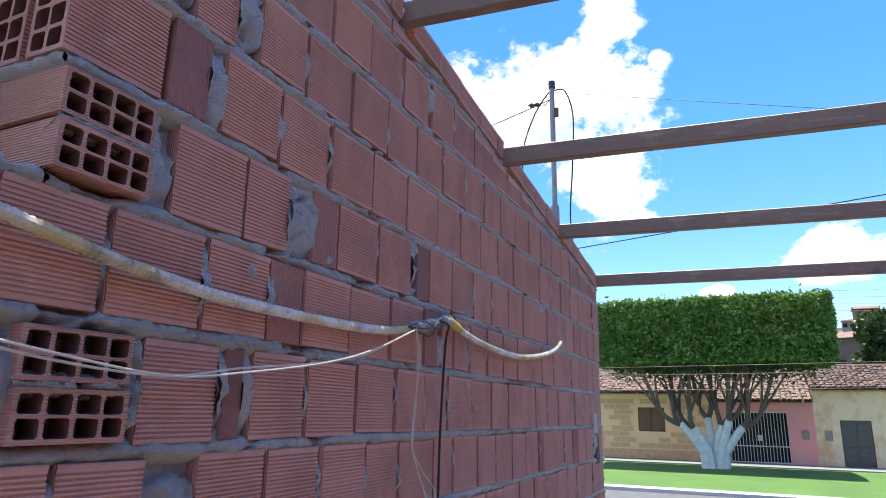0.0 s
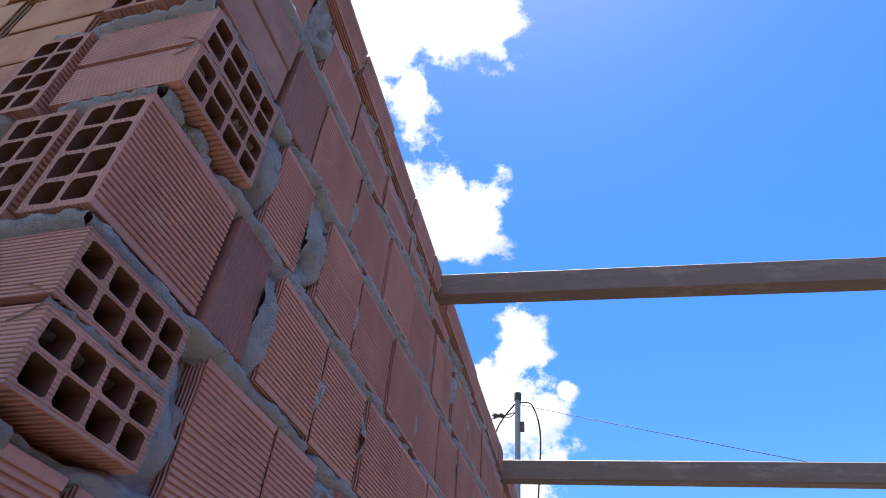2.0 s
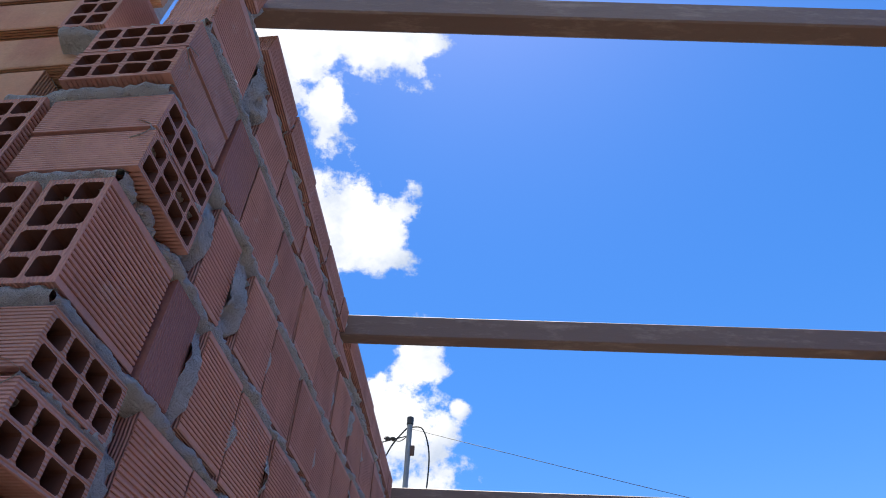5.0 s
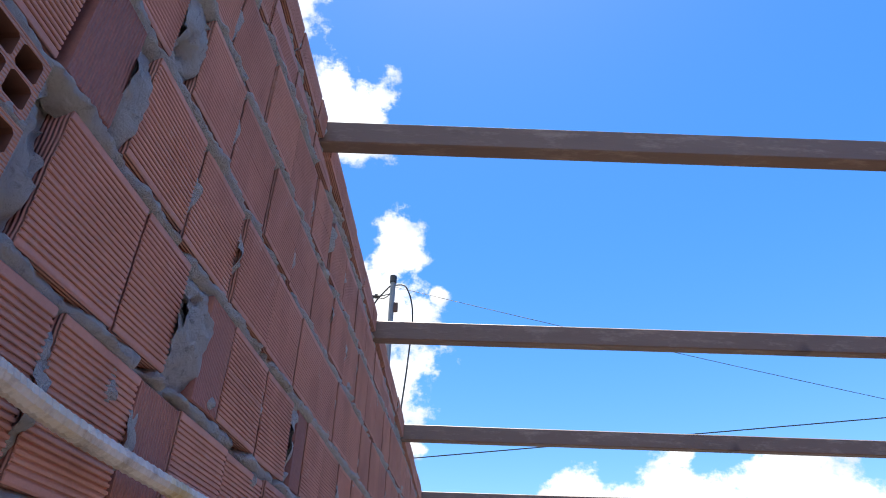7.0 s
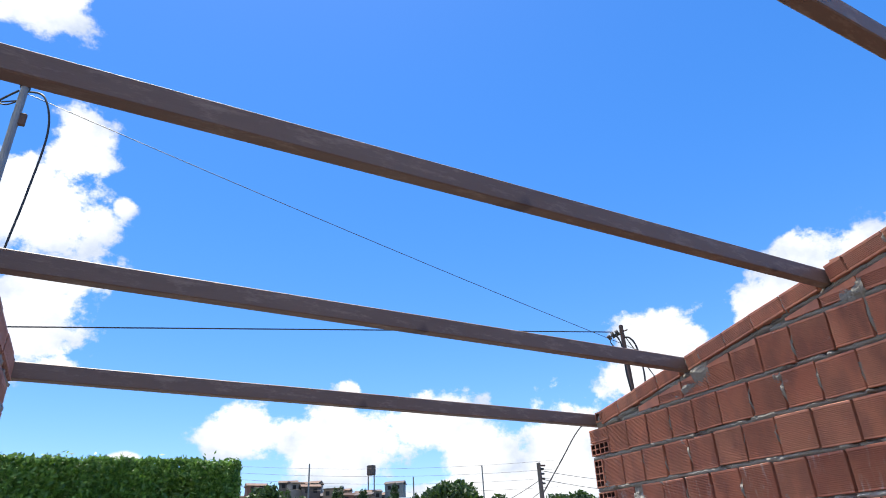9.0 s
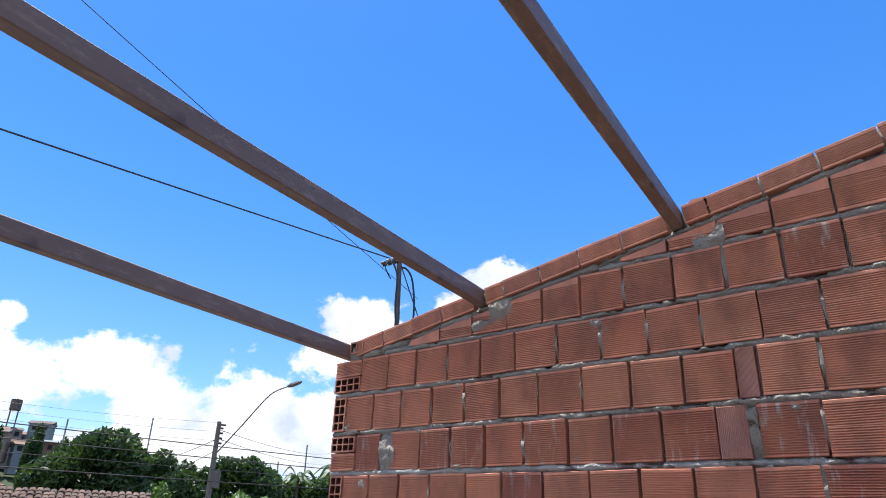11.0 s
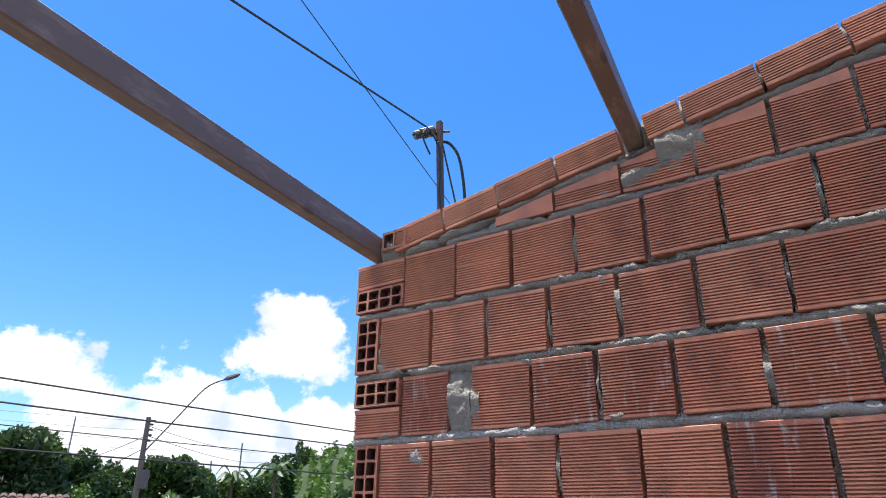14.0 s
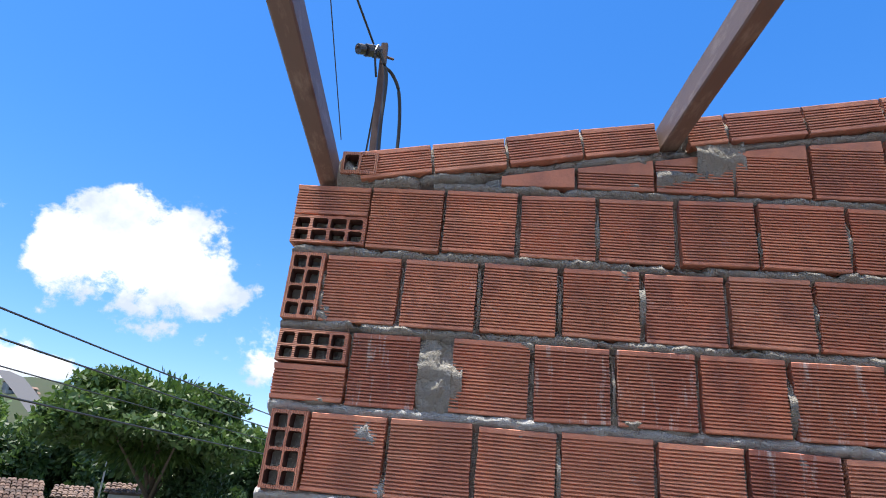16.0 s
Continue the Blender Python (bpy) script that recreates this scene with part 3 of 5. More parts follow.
def raked_course(w, top, ya, yb, notches, h=0.092):
    """Bricks laid on the slope along the wall's top, left open where the beams rest."""
    slope = math.degrees(math.atan(top(1) - top(0)))
    y = ya
    while y < yb - 0.06:
        L = min(0.2, yb - y)
        for n in notches:
            if y < n < y + L:
                L = n - 0.035 - y if n - 0.035 - y > 0.05 else 0
                break
        if L <= 0:
            y = n + 0.035
            continue
        mid = y + L / 2
        me = LYING[w.style]
        c = w.face - w.out * (BW / 2 - 0.009)
        ob = new("brick", me)
        ob.parent = w.ob
        ob.matrix_basis = pose(c + rng.uniform(-0.003, 0.003), mid, top(mid) - h / 2, 0, 0, 90) @ pose(0, 0, 0, 0, -slope + rng.uniform(-0.8, 0.8), 0) @ Matrix.Diagonal(((L - 0.010) / BL, 1, (h - 0.006) / 0.086, 1))
        y += L
        ragged_strip(w.mortar, w.face, w.out, y - 0.006, y + 0.006, (top(y) - h, top(y) - 0.006), (top(y) - h, top(y) - 0.006), "y", y * 3, 0.006)
        for n in notches:
            if abs(y - (n - 0.035)) < 0.002:
                y = n + 0.035
    z0 = top(ya) - h - 0.02
    z1 = top(yb) - h - 0.02
    ragged_strip(w.mortar, w.face, w.out, ya, yb, (z0, z0 + 0.022), (z1, z1 + 0.022), "y", w.count, -0.002)


BEAM_L = [0.839, 1.782, 2.729, 3.657, 4.585]    # where the beams meet the walls' inner faces
BEAM_R = [1.172, 2.130, 3.097, 4.073, 4.995]
BEAM_LZ = [3.175, 2.994, 2.849, 2.742, 2.630]    # their tops
BEAM_RZ = [3.112, 3.010, 2.871, 2.755, 2.643]

# left wall
left = Wall("wall_left", "unplastered red hollow-brick wall with grey mortar joints", "left", XL, 1, "y", "L")
core("core", left, [(Y0, 0), (YL - 0.005, 0), (YL - 0.005, top_left(YL) - 0.02), (CORNER + 0.19, top_left(CORNER + 0.19) - 0.02), (CORNER + 0.19, 2.03), (Y0, 2.03)], XL - 0.032, XL - BW + 0.004)
ZL = lambda k: 2.235 + 0.2 * (k - 3)
LEFT_ROWS = {
    5: sequence([0.7, 0.889, 1.006, 1.199, 1.393, 1.586, 1.78, 1.963, 1.989, 2.177], {0: "x", 1: "t", 7: "m"}, None, YL, 0.197),
    4: sequence([0.7, 0.88, 0.936, 1.059, 1.121, 1.295, 1.501, 1.696, 1.891, 2.086, 2.281], {0: "p", 1: "m", 3: "m"}, None, YL, 0.197),
    3: sequence([0.7, 0.896, 0.995, 1.031, 1.217, 1.413, 1.62, 1.827, 2.044, 2.24, 2.437, 2.633, 2.829, 3.036], {0: "x", 1: "t", 2: "m"}, None, YL, 0.197),
    2: sequence([0.7, 0.877, 0.929, 1.127, 1.273, 1.361, 1.465, 1.668, 1.876, 1.908, 1.991, 2.178, 2.376, 2.564, 2.761, 2.959, 3.157, 3.355, 3.553, 3.719, 3.907, 4.063, 4.24, 4.427], {0: "p", 1: "m", 4: "m", 5: "t", 8: "m", 9: "t"}, None, YL, 0.197),
    1: sequence([0.64, 0.826, 1.036, 1.224, 1.34, 1.539, 1.749, 1.958, 2.053, 2.095, 2.189, 2.315, 2.346, 2.514, 2.692, 2.87, 3.091, 3.248, 3.447, 3.646, 3.825, 4.013, 4.202, 4.38], {3: "t", 7: "t", 8: "m", 11: "m"}, Y0, YL, 0.2),
    0: sequence([0.66, 0.7, 0.89, 0.916, 1.101, 1.112, 1.165, 1.186, 1.376, 1.587, 1.788, 1.978, 2.147, 2.358, 2.558, 2.748, 2.928, 3.139, 3.329, 3.53, 3.72, 3.878, 4.079, 4.258, 4.449], {0: "m", 1: "p", 2: "m", 4: "m", 5: "t", 6: "m"}, Y0, YL, 0.2),
    -1: sequence([0.6, 0.785, 0.955, 1.062, 1.253, 1.444, 1.646, 1.827, 2.05, 2.199, 2.412, 2.603, 2.795, 2.976, 3.167, 3.241, 3.422, 3.624, 3.794, 3.911, 4.113, 4.305, 4.443], {2: "m", 14: "t", 18: "t", 21: "m"}, Y0, YL, 0.2),
    -2: sequence([0.72, 0.914], {}, Y0, YL, 0.197),
}
for k, seg in LEFT_ROWS.items():
    left.run(seg, ZL(k), 0.176, (lambda y: top_left(y) - 0.115) if k >= 2 else None)
    left.bed(Y0 if k < 2 else CORNER + 0.005, min(YL, (3.222 - 0.115 - ZL(k)) / 0.128), ZL(k) - 0.024, ZL(k))
left.run(sequence([0.70, 0.875, 0.95, 1.12], {0: "p", 1: "m"}, None, YL, 0.19), ZL(6), 0.176, lambda y: top_left(y) - 0.115)
left.bed(CORNER + 0.005, 2.2, ZL(6) - 0.024, ZL(6))
left.bed(Y0, CORNER, ZL(2) - 0.024, ZL(2))
for k in range(-3, -9, -1):
    left.run(sequence([0.70 + 0.1 * (k % 2), 0.89 + 0.1 * (k % 2)], {}, Y0, YL, 0.2), ZL(k), 0.176, low=True)
    left.bed(Y0, YL, ZL(k) - 0.024, ZL(k), n=60)
smear = random.Random(15)
for k in range(26):
    row = smear.choice((-1, 0, 1, 1, 2, 2, 3, 4))
    y, wd = smear.uniform(1.1, 4.2), smear.uniform(0.02, 0.07)
    up = smear.random() < 0.5
    za = ZL(row) - 0.004 if not up else ZL(row) + 0.176 - smear.uniform(0.02, 0.06)
    zb = ZL(row) + smear.uniform(0.015, 0.045) if not up else ZL(row) + 0.18
    if zb < top_left(y + wd) - 0.12:
        ragged_strip(left.mortar, XL, 1, y, y + wd, (za, zb), (za + smear.uniform(-0.015, 0.015), zb), "y", k * 4.1, 0.006, smear=0.012)
raked_course(left, top_left, CORNER + 0.01, YL, BEAM_L[:4])
left.finish()

# the wall that turns away from the left wall's upper corner
back = Wall("wall_return", "red hollow-brick return wall with open brick ends", "left", CORNER, -1, "x", "L")
for k in range(2, 7):
    kinds = {2: "e", 3: "e", 4: "e", 5: "p", 6: "e"}[k]
    x, seg = XL - (0.19 if k in (2, 4, 6) else 0.0), []
    while x > -0.995:
        L = 0.095 if kinds == "e" else 0.185
        seg.append((x - L, x, kinds))
        x -= L + 0.012
    back.run(seg, ZL(k), 0.176)
    back.bed(-1.07, XL - 0.003, ZL(k) - 0.024, ZL(k))
b = part("core", boxed(-1.06, XL - 0.12, CORNER + 0.11, CORNER + 0.185, 2.03, 3.05), M_MORTAR, back.ob)
back.finish()

# right wall
right = Wall("wall_right", "unplastered orange hollow-brick wall with combed grooves and lime bloom", "right", XR, -1, "y", "R")
core("core", right, [(Y0, 0), (YR - 0.006, 0), (YR - 0.006, 2.54), (YR - 0.10, 2.54), (YR - 0.10, top_right(YR - 0.1) - 0.02), (Y0, top_right(Y0) - 0.02)], XR + 0.032, XR + BW - 0.004)
ZR = lambda k: 1.757 + 0.2 * k
RIGHT_ROWS = {
    5: sequence([2.748, 2.945, 3.142, 3.349], {}, Y0, YR, 0.2),
    4: sequence([2.945, 3.142, 3.349, 3.546, 3.734, 3.921], {}, Y0, YR, 0.2),
    3: sequence([2.856, 3.063, 3.27, 3.468, 3.675, 3.882, 4.079, 4.276, 4.473, 4.67, 4.868, YR + 0.01], {10: "ps"}, Y0, None, 0.2),
    2: sequence([2.899, 2.969, 3.156, 3.364, 3.571, 3.779, 3.976, 4.174, 4.372, 4.569, 4.767, 4.968, YR], {0: "t", 11: "e"}, Y0, None, 0.2),
    1: sequence([2.931, 2.956, 3.061, 3.261, 3.461, 3.651, 3.861, 4.061, 4.251, 4.441, 4.631, 4.701, 4.881, YR], {0: "m", 1: "t", 10: "m", 12: "sp"}, Y0, None, 0.2),
    0: sequence([2.968, 3.168, 3.368, 3.568, 3.778, 3.978, 4.168, 4.378, 4.568, 4.768, 4.955, YR - 0.01], {10: "e"}, Y0, None, 0.2),
    -1: sequence([2.868, 3.068], {}, Y0, YR, 0.2),
    -2: sequence([2.968, 3.168], {}, Y0, YR, 0.2),
}
for k, seg in RIGHT_ROWS.items():
    right.run(seg, ZR(k), 0.176, (lambda y: top_right(y) - 0.115) if k >= 4 else None)
    right.bed(Y0, min(YR, (3.424 - 0.115 - ZR(k)) / 0.160), ZR(k) - 0.024, ZR(k))
for k in range(-3, -9, -1):
    right.run(sequence([2.85 + 0.1 * (k % 2), 3.05 + 0.1 * (k % 2)], {}, Y0, YR, 0.2), ZR(k), 0.176, low=True)
    right.bed(Y0, YR, ZR(k) - 0.024, ZR(k), n=60)
for k in range(6, 11):
    right.run(sequence([1.0, 1.2], {}, Y0, YR, 0.2), ZR(k), 0.176, lambda y: top_right(y) - 0.115)
raked_course(right, top_right, Y0, YR - 0.10, BEAM_R[:4])
for ya, yb, za, zb, lift in ((4.84, 4.965, 2.545, 2.635, 0.008), (4.70, 4.86, 2.545, 2.58, 0.006), (3.89, 4.015, 2.58, 2.765, 0.008), (2.92, 3.04, 2.70, 2.835, 0.008), (4.08, 4.22, 2.635, 2.68, 0.005), (3.99, 4.12, 2.58, 2.64, 0.006)):
    ragged_strip(right.mortar, XR, -1, ya, yb, (za, zb), (za - 0.01, zb - 0.02), "y", ya * 7, lift)
# smears of mortar drawn over the bricks' faces
smear = random.Random(14)
for k in range(34):
    row = smear.choice((0, 0, 1, 1, 1, 2, 3, 4, -1))
    y, up = smear.uniform(2.2, 4.95), smear.random() < 0.55
    za = ZR(row) - 0.004 if not up else ZR(row) + 0.176 - smear.uniform(0.02, 0.07)
    zb = ZR(row) + smear.uniform(0.015, 0.05) if not up else ZR(row) + 0.18
    wd = smear.uniform(0.02, 0.075)
    if max(za, zb) < top_right(y + wd) - 0.12:
        ragged_strip(right.mortar if row > 0 else right.pale, XR, -1, y, y + wd, (za, zb), (za + smear.uniform(-0.02, 0.02), zb), "y", k * 5.3, 0.003, smear=0.012)
ragged_strip(right.mortar, XR, -1, 4.60, 4.71, (ZR(1) - 0.03, ZR(1) + 0.17), (ZR(1) - 0.03, ZR(1) + 0.185), "y", 3.3, 0.008, smear=0.008)
ragged_strip(right.pale, XR, -1, 4.79, 4.85, (ZR(0) + 0.09, ZR(0) + 0.18), (ZR(0) + 0.12, ZR(0) + 0.18), "y", 8.3, 0.006, smear=0.008)
# hollow offcuts bedded beside two of the beams
right.place(hollow_mesh("hollow_offcut", M_BRICK_R, H=0.085, rows=2), 2.985, 2.905, "bore", depth=BL, push=0.006)
right.place(hollow_mesh("hollow_offcut", M_BRICK_R, W=0.10, H=0.066, rows=1), 4.905, 2.600, "bore", depth=BL, push=0.012)
right.tilt_courses(0.035, 4.6)
right.finish()

# floor and unseen back wall close the room; wall kept low for sky light
part_floor = tagged(part("floor", boxed(-3.2, XR + 0.09, Y0, 5.2, -0.5, 0.0), M_CONCRETE), "rough grey concrete floor slab", "floor", kind="structure")
bk = tagged(part("wall_back", boxed(-3.2, XR + 0.09, Y0 - 0.12, Y0, 0, 2.0), M_BRICK_STUFF), "unseen red brick back wall, kept low for sky light", "wall", kind="structure")
# unseen wall, added to keep sky light off the return wall's brick ends
tagged(part("wall_side", boxed(-1.87, -1.75, Y0, 0.70, 0, 2.4), M_BRICK_STUFF), "unseen brick wall added to shade the return corner", "wall", kind="structure")
old = tagged(part("wall_old", boxed(-3.2, -1.10, 0.76, 0.88, 0, 4.2), M_MORTAR), "old tan brick wall of the next house", "wall", kind="structure")
M_TAN = clay("old_tan_clay", [(0, (0.42, 0.27, 0.16)), (0.5, (0.50, 0.34, 0.20)), (1, (0.36, 0.20, 0.13))], bloom=0.3)
tan_me = brick_mesh("brick", 77, M_TAN, L=0.23, H=0.105, grooves=False)
for row in range(16):
    for k in range(9):
        ob = new("brick", tan_me)
        ob.parent = old
        ob.matrix_basis = pose(-1.235 - k * 0.25 + 0.035 * (row % 3), 0.775 + rng.uniform(-0.01, 0.01), 2.2 + row * 0.125, 0, rng.uniform(-2, 2), 0)


# ---------------------------------------------------------------- steel beams
def roof_beam(a, b, w=0.048, h=0.078):
    """A welded box-section beam, its top ends at a and b."""
    a, b = Vector(a), Vector(b)
    t = tagged(new("roof_beam"), "brown primer-painted steel roof beam, blotched and dusty", "beam", "beams across the room")
    d = b - a
    L = d.length
    bm = bmesh.new()
    n = 24
    rings = []
    for i in range(n + 1):
        x = L * i / n
        wob = 0.0015 * noise.noise(Vector((x * 3, a.y, 0)))
        rings.append([bm.verts.new((x, y + wob, z + wob)) for y, z in ((-w / 2 + 0.004, 0), (w / 2 - 0.004, 0), (w / 2, -0.004), (w / 2, -h + 0.004), (w / 2 - 0.004, -h), (-w / 2 + 0.004, -h), (-w / 2, -h + 0.004), (-w / 2, -0.004))])
    for p, q in zip(rings, rings[1:]):
        for k in range(8):
            bm.faces.new((p[k], p[(k + 1) % 8], q[(k + 1) % 8], q[k]))
    bm.faces.new(rings[0])
    bm.faces.new(rings[-1][::-1])
    bmesh.ops.recalc_face_normals(bm, faces=bm.faces[:])
    me = mesh_of(bm, "roof_beam")
    me.materials.append(M_STEEL)
    t.data = None if t.type == "EMPTY" else me
    part("steel_tube", me, M_STEEL, t)
    yaw = math.degrees(math.atan2(d.y, d.x))
    pitch = -math.degrees(math.atan2(d.z, Vector((d.x, d.y)).length))
    t.matrix_basis = pose(a.x, a.y, a.z, 0, pitch, yaw)
    return t


for yl, yr, zl, zr in zip(BEAM_L, BEAM_R, BEAM_LZ, BEAM_RZ):
    e = (yr - yl) / (XR - XL)
    roof_beam((XL - 0.085, yl - e * 0.085, zl), (XR + 0.085, yr + e * 0.085, zr))

# ---------------------------------------------------------------- outdoors: ground
GZ = -0.5


def sheet(name, x0, x1, y0, y1, z, mat, label, cat):
    bm = bmesh.new()
    nx, ny = 24, 24
    g = [[bm.verts.new((x0 + (x1 - x0) * i / nx, y0 + (y1 - y0) * j / ny, z)) for j in range(ny + 1)] for i in range(nx + 1)]
    for i in range(nx):
        for j in range(ny):
            bm.faces.new((g[i][j], g[i + 1][j], g[i + 1][j + 1], g[i][j + 1]))
    return tagged(part(name, bm, mat), label, cat, kind="structure")


sheet("ground", -1500, 1500, -1500, 1500, GZ - 0.06, M_GROUND, "dry grassy ground that reaches the horizon", "ground")
sheet("road", -60, 60, 5.4, 21.5, GZ - 0.03, M_ROAD, "grey asphalt street in front of the house", "road")
sheet("grass", -60, 14, 22.2, 33.2, GZ + 0.05, M_GRASS, "bright green mown grass strip", "grass")
tagged(part("kerb", boxed(-60, 14, 21.5, 22.2, GZ - 0.06, GZ + 0.07), M_PAVE), "pale concrete kerb along the grass", "kerb", kind="structure")
tagged(part("pavement", boxed(-60, 60, 33.2, 35.5, GZ - 0.06, GZ + 0.10), M_KERB), "grey pavement before the houses", "pavement", kind="structure")


# ---------------------------------------------------------------- street trees
def leaf_mesh(points, size, seed):
    """Many small folded leaves, one at each point."""
    r = np.random.default_rng(seed)
    n = len(points)
    P = np.asarray(points, float)
    a = r.normal(size=(n, 3)); a /= np.linalg.norm(a, axis=1)[:, None]
    b = np.cross(a, r.normal(size=(n, 3))); b /= np.linalg.norm(b, axis=1)[:, None]
    s = size * r.uniform(0.6, 1.4, (n, 1))
    v = np.stack([P - a * s, P + b * s * 0.45, P + a * s, P - b * s * 0.45], 1).reshape(-1, 3)
    f = np.arange(4 * n).reshape(-1, 4)
    me = bpy.data.meshes.new("crown")
    me.from_pydata(v.tolist(), [], f.tolist())
    return me


def clump_points(clumps, per, seed, shell=0.65):
    r = np.random.default_rng(seed)
    out = []
    for cx, cy, cz, rx, ry, rz in clumps:
        n = int(per * (rx * ry * rz) ** (2 / 3))
        d = r.normal(size=(n, 3)); d /= np.linalg.norm(d, axis=1)[:, None]
        k = r.uniform(shell ** 3, 1, (n, 1)) ** (1 / 3)
        p = d * k * np.array([rx, ry, rz]) + np.array([cx, cy, cz]) + r.normal(scale=0.06 * rx, size=(n, 3))
        out.append(p)
    return np.concatenate(out)


def limb(parent, pts, r0, r1, mat, name="limb"):
    p = spline(pts, 5)
    part(name, tube(p, [r0 + (r1 - r0) * i / (len(p) - 1) for i in range(len(p))], 8), mat, parent, smooth=True)


def clipped_tree(x, y, w, d, z0, z1):
    t = thing("clipped_tree", "ficus tree clipped into a green box, its limewashed trunk on grass", "tree", at=(x, y, GZ))
    r = np.random.default_rng(5)
    n = 52000
    P = r.uniform(-1, 1, (n, 3))
    ax = r.choice(3, n, p=[0.16, 0.36, 0.48])
    face = np.where(r.random(n) < 0.5, -1, 1)
    P[np.arange(n), ax] = face
    half = np.array([w / 2, d / 2, (z1 - z0) / 2])
    Q = P * half
    for i in range(n):
        q = Vector(Q[i])
        k = 0.18 * noise.noise(q * 0.9) + 0.20 * noise.noise(q * 2.4) - abs(r.normal()) * 0.13
        if ax[i] == 2 and face[i] < 0:
            k += 0.25 * noise.noise(q * 0.7)
        Q[i, ax[i]] += face[i] * k
    # rounded corners and an open hollow in the foliage
    e = np.maximum(np.abs(Q) - (half - 0.35), 0)
    keep = np.linalg.norm(e, axis=1) < 0.52
    hole = ((Q[:, 0] - w * 0.27) / 0.55) ** 2 + ((Q[:, 2] - 0.35) / 0.42) ** 2 < 1
    keep &= ~(hole & (Q[:, 1] < -d / 2 + 0.5))
    Q = Q[keep] + np.array([0, 0, (z0 + z1) / 2 - GZ])
    inner = r.uniform(-1, 1, (26000, 3)) * (half - 0.30) + np.array([0, 0, (z0 + z1) / 2 - GZ])
    sprig = np.stack([r.uniform(-w / 2, w / 2, 500), r.uniform(-d / 2, d / 2, 500), z1 - GZ + np.abs(r.normal(size=500)) * 0.12], 1)
    part("crown", leaf_mesh(np.concatenate([Q, inner, sprig]), 0.098, 3), M_LEAF_BOX, t, "dense clipped green leaves")
    h = z0 - GZ
    rr = random.Random(4)
    for k in range(6):
        a = k / 5 * 2 - 1
        bx, tx = a * 0.42, a * 1.25 + rr.uniform(-0.1, 0.1)
        by = rr.uniform(-0.25, 0.25)
        mid = rr.uniform(1.7, 2.2)
        limb(t, [(bx * 0.8, by, -0.05), (bx * 1.15, by * 1.3, 0.8), (tx, by * 2, mid)], 0.25, 0.15, M_LIME, "trunk")
        for s in (-1, 1):
            ex = tx * 1.9 + s * rr.uniform(0.4, 0.9)
            ey = rr.uniform(-1.4, 1.4)
            limb(t, [(tx, by * 2, mid - 0.05), (tx * 1.4 + s * 0.25, by * 2 + ey * 0.4, mid + 0.55), (ex, ey, h + 0.5)], 0.13, 0.06, M_BARK)
            for q in (-1, 1):
                limb(t, [(tx * 1.4 + s * 0.25, by * 2 + ey * 0.4, mid + 0.5), (ex * 0.9 + q * 0.5, ey + q * 0.4, h - 0.4), (ex + q * rr.uniform(0.7, 1.6), ey + q * 0.8, h + 0.5)], 0.06, 0.025, M_BARK)
    # underside leaves take a darker green to paint the shade beneath the crown
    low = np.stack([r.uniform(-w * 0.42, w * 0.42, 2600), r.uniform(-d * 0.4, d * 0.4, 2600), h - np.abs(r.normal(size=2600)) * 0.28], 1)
    part("underside", leaf_mesh(low, 0.09, 8), M_LEAF_DARK, t, "inner leaves darkened for the shade under the crown")
    return t


clipped_tree(-1.6, 31.6, 9.7, 4.2, 3.9, 6.6)


def round_tree(x, y, z, clumps, trunk, mat, seed, size, per, label, name="tree", group=""):
    t = thing(name, label, "tree", group, at=(x, y, z))
    part("crown", leaf_mesh(clump_points(clumps, per, seed), size, seed), mat, t)
    top = max(clumps, key=lambda c: c[2])
    limb(t, [(0, 0, -0.2), (0.1 * trunk, 0.05, clumps[0][2] * 0.5), (clumps[0][0] * 0.6, clumps[0][1] * 0.6, clumps[0][2])], trunk, trunk * 0.45, M_BARK, "trunk")
    for c in clumps[1:6]:
        limb(t, [(0.05, 0, clumps[0][2] * 0.45), (c[0] * 0.5, c[1] * 0.5, c[2] * 0.75), (c[0], c[1], c[2])], trunk * 0.4, trunk * 0.1, M_BARK)
    return t


def at_dir(az, el, dist, eye=(0.65, 2.85, 1.6)):
    a = radians(az)
    return Vector((eye[0] + dist * math.sin(a), eye[1] + dist * math.cos(a), eye[2] + dist * math.tan(radians(el))))


def random_clumps(w, d, h, n, seed, base=0.35):
    r = random.Random(seed)
    out = [(0, 0, h * 0.62, w * 0.32, d * 0.32, h * 0.26)]
    for i in range(n):
        a = r.uniform(0, 2 * math.pi)
        q = r.uniform(0.35, 1) ** 0.7
        zz = r.uniform(base, 0.85)
        shrink = 1 - max(0, zz - 0.55) * 1.3
        s = r.uniform(0.11, 0.2)
        s = s * (0.75 if n > 40 else 1)
        out.append((math.cos(a) * q * w * 0.4 * shrink, math.sin(a) * q * d * 0.4 * shrink, zz * h, w * s, d * s, h * s * (0.5 if n > 40 else 0.75)))
    return out


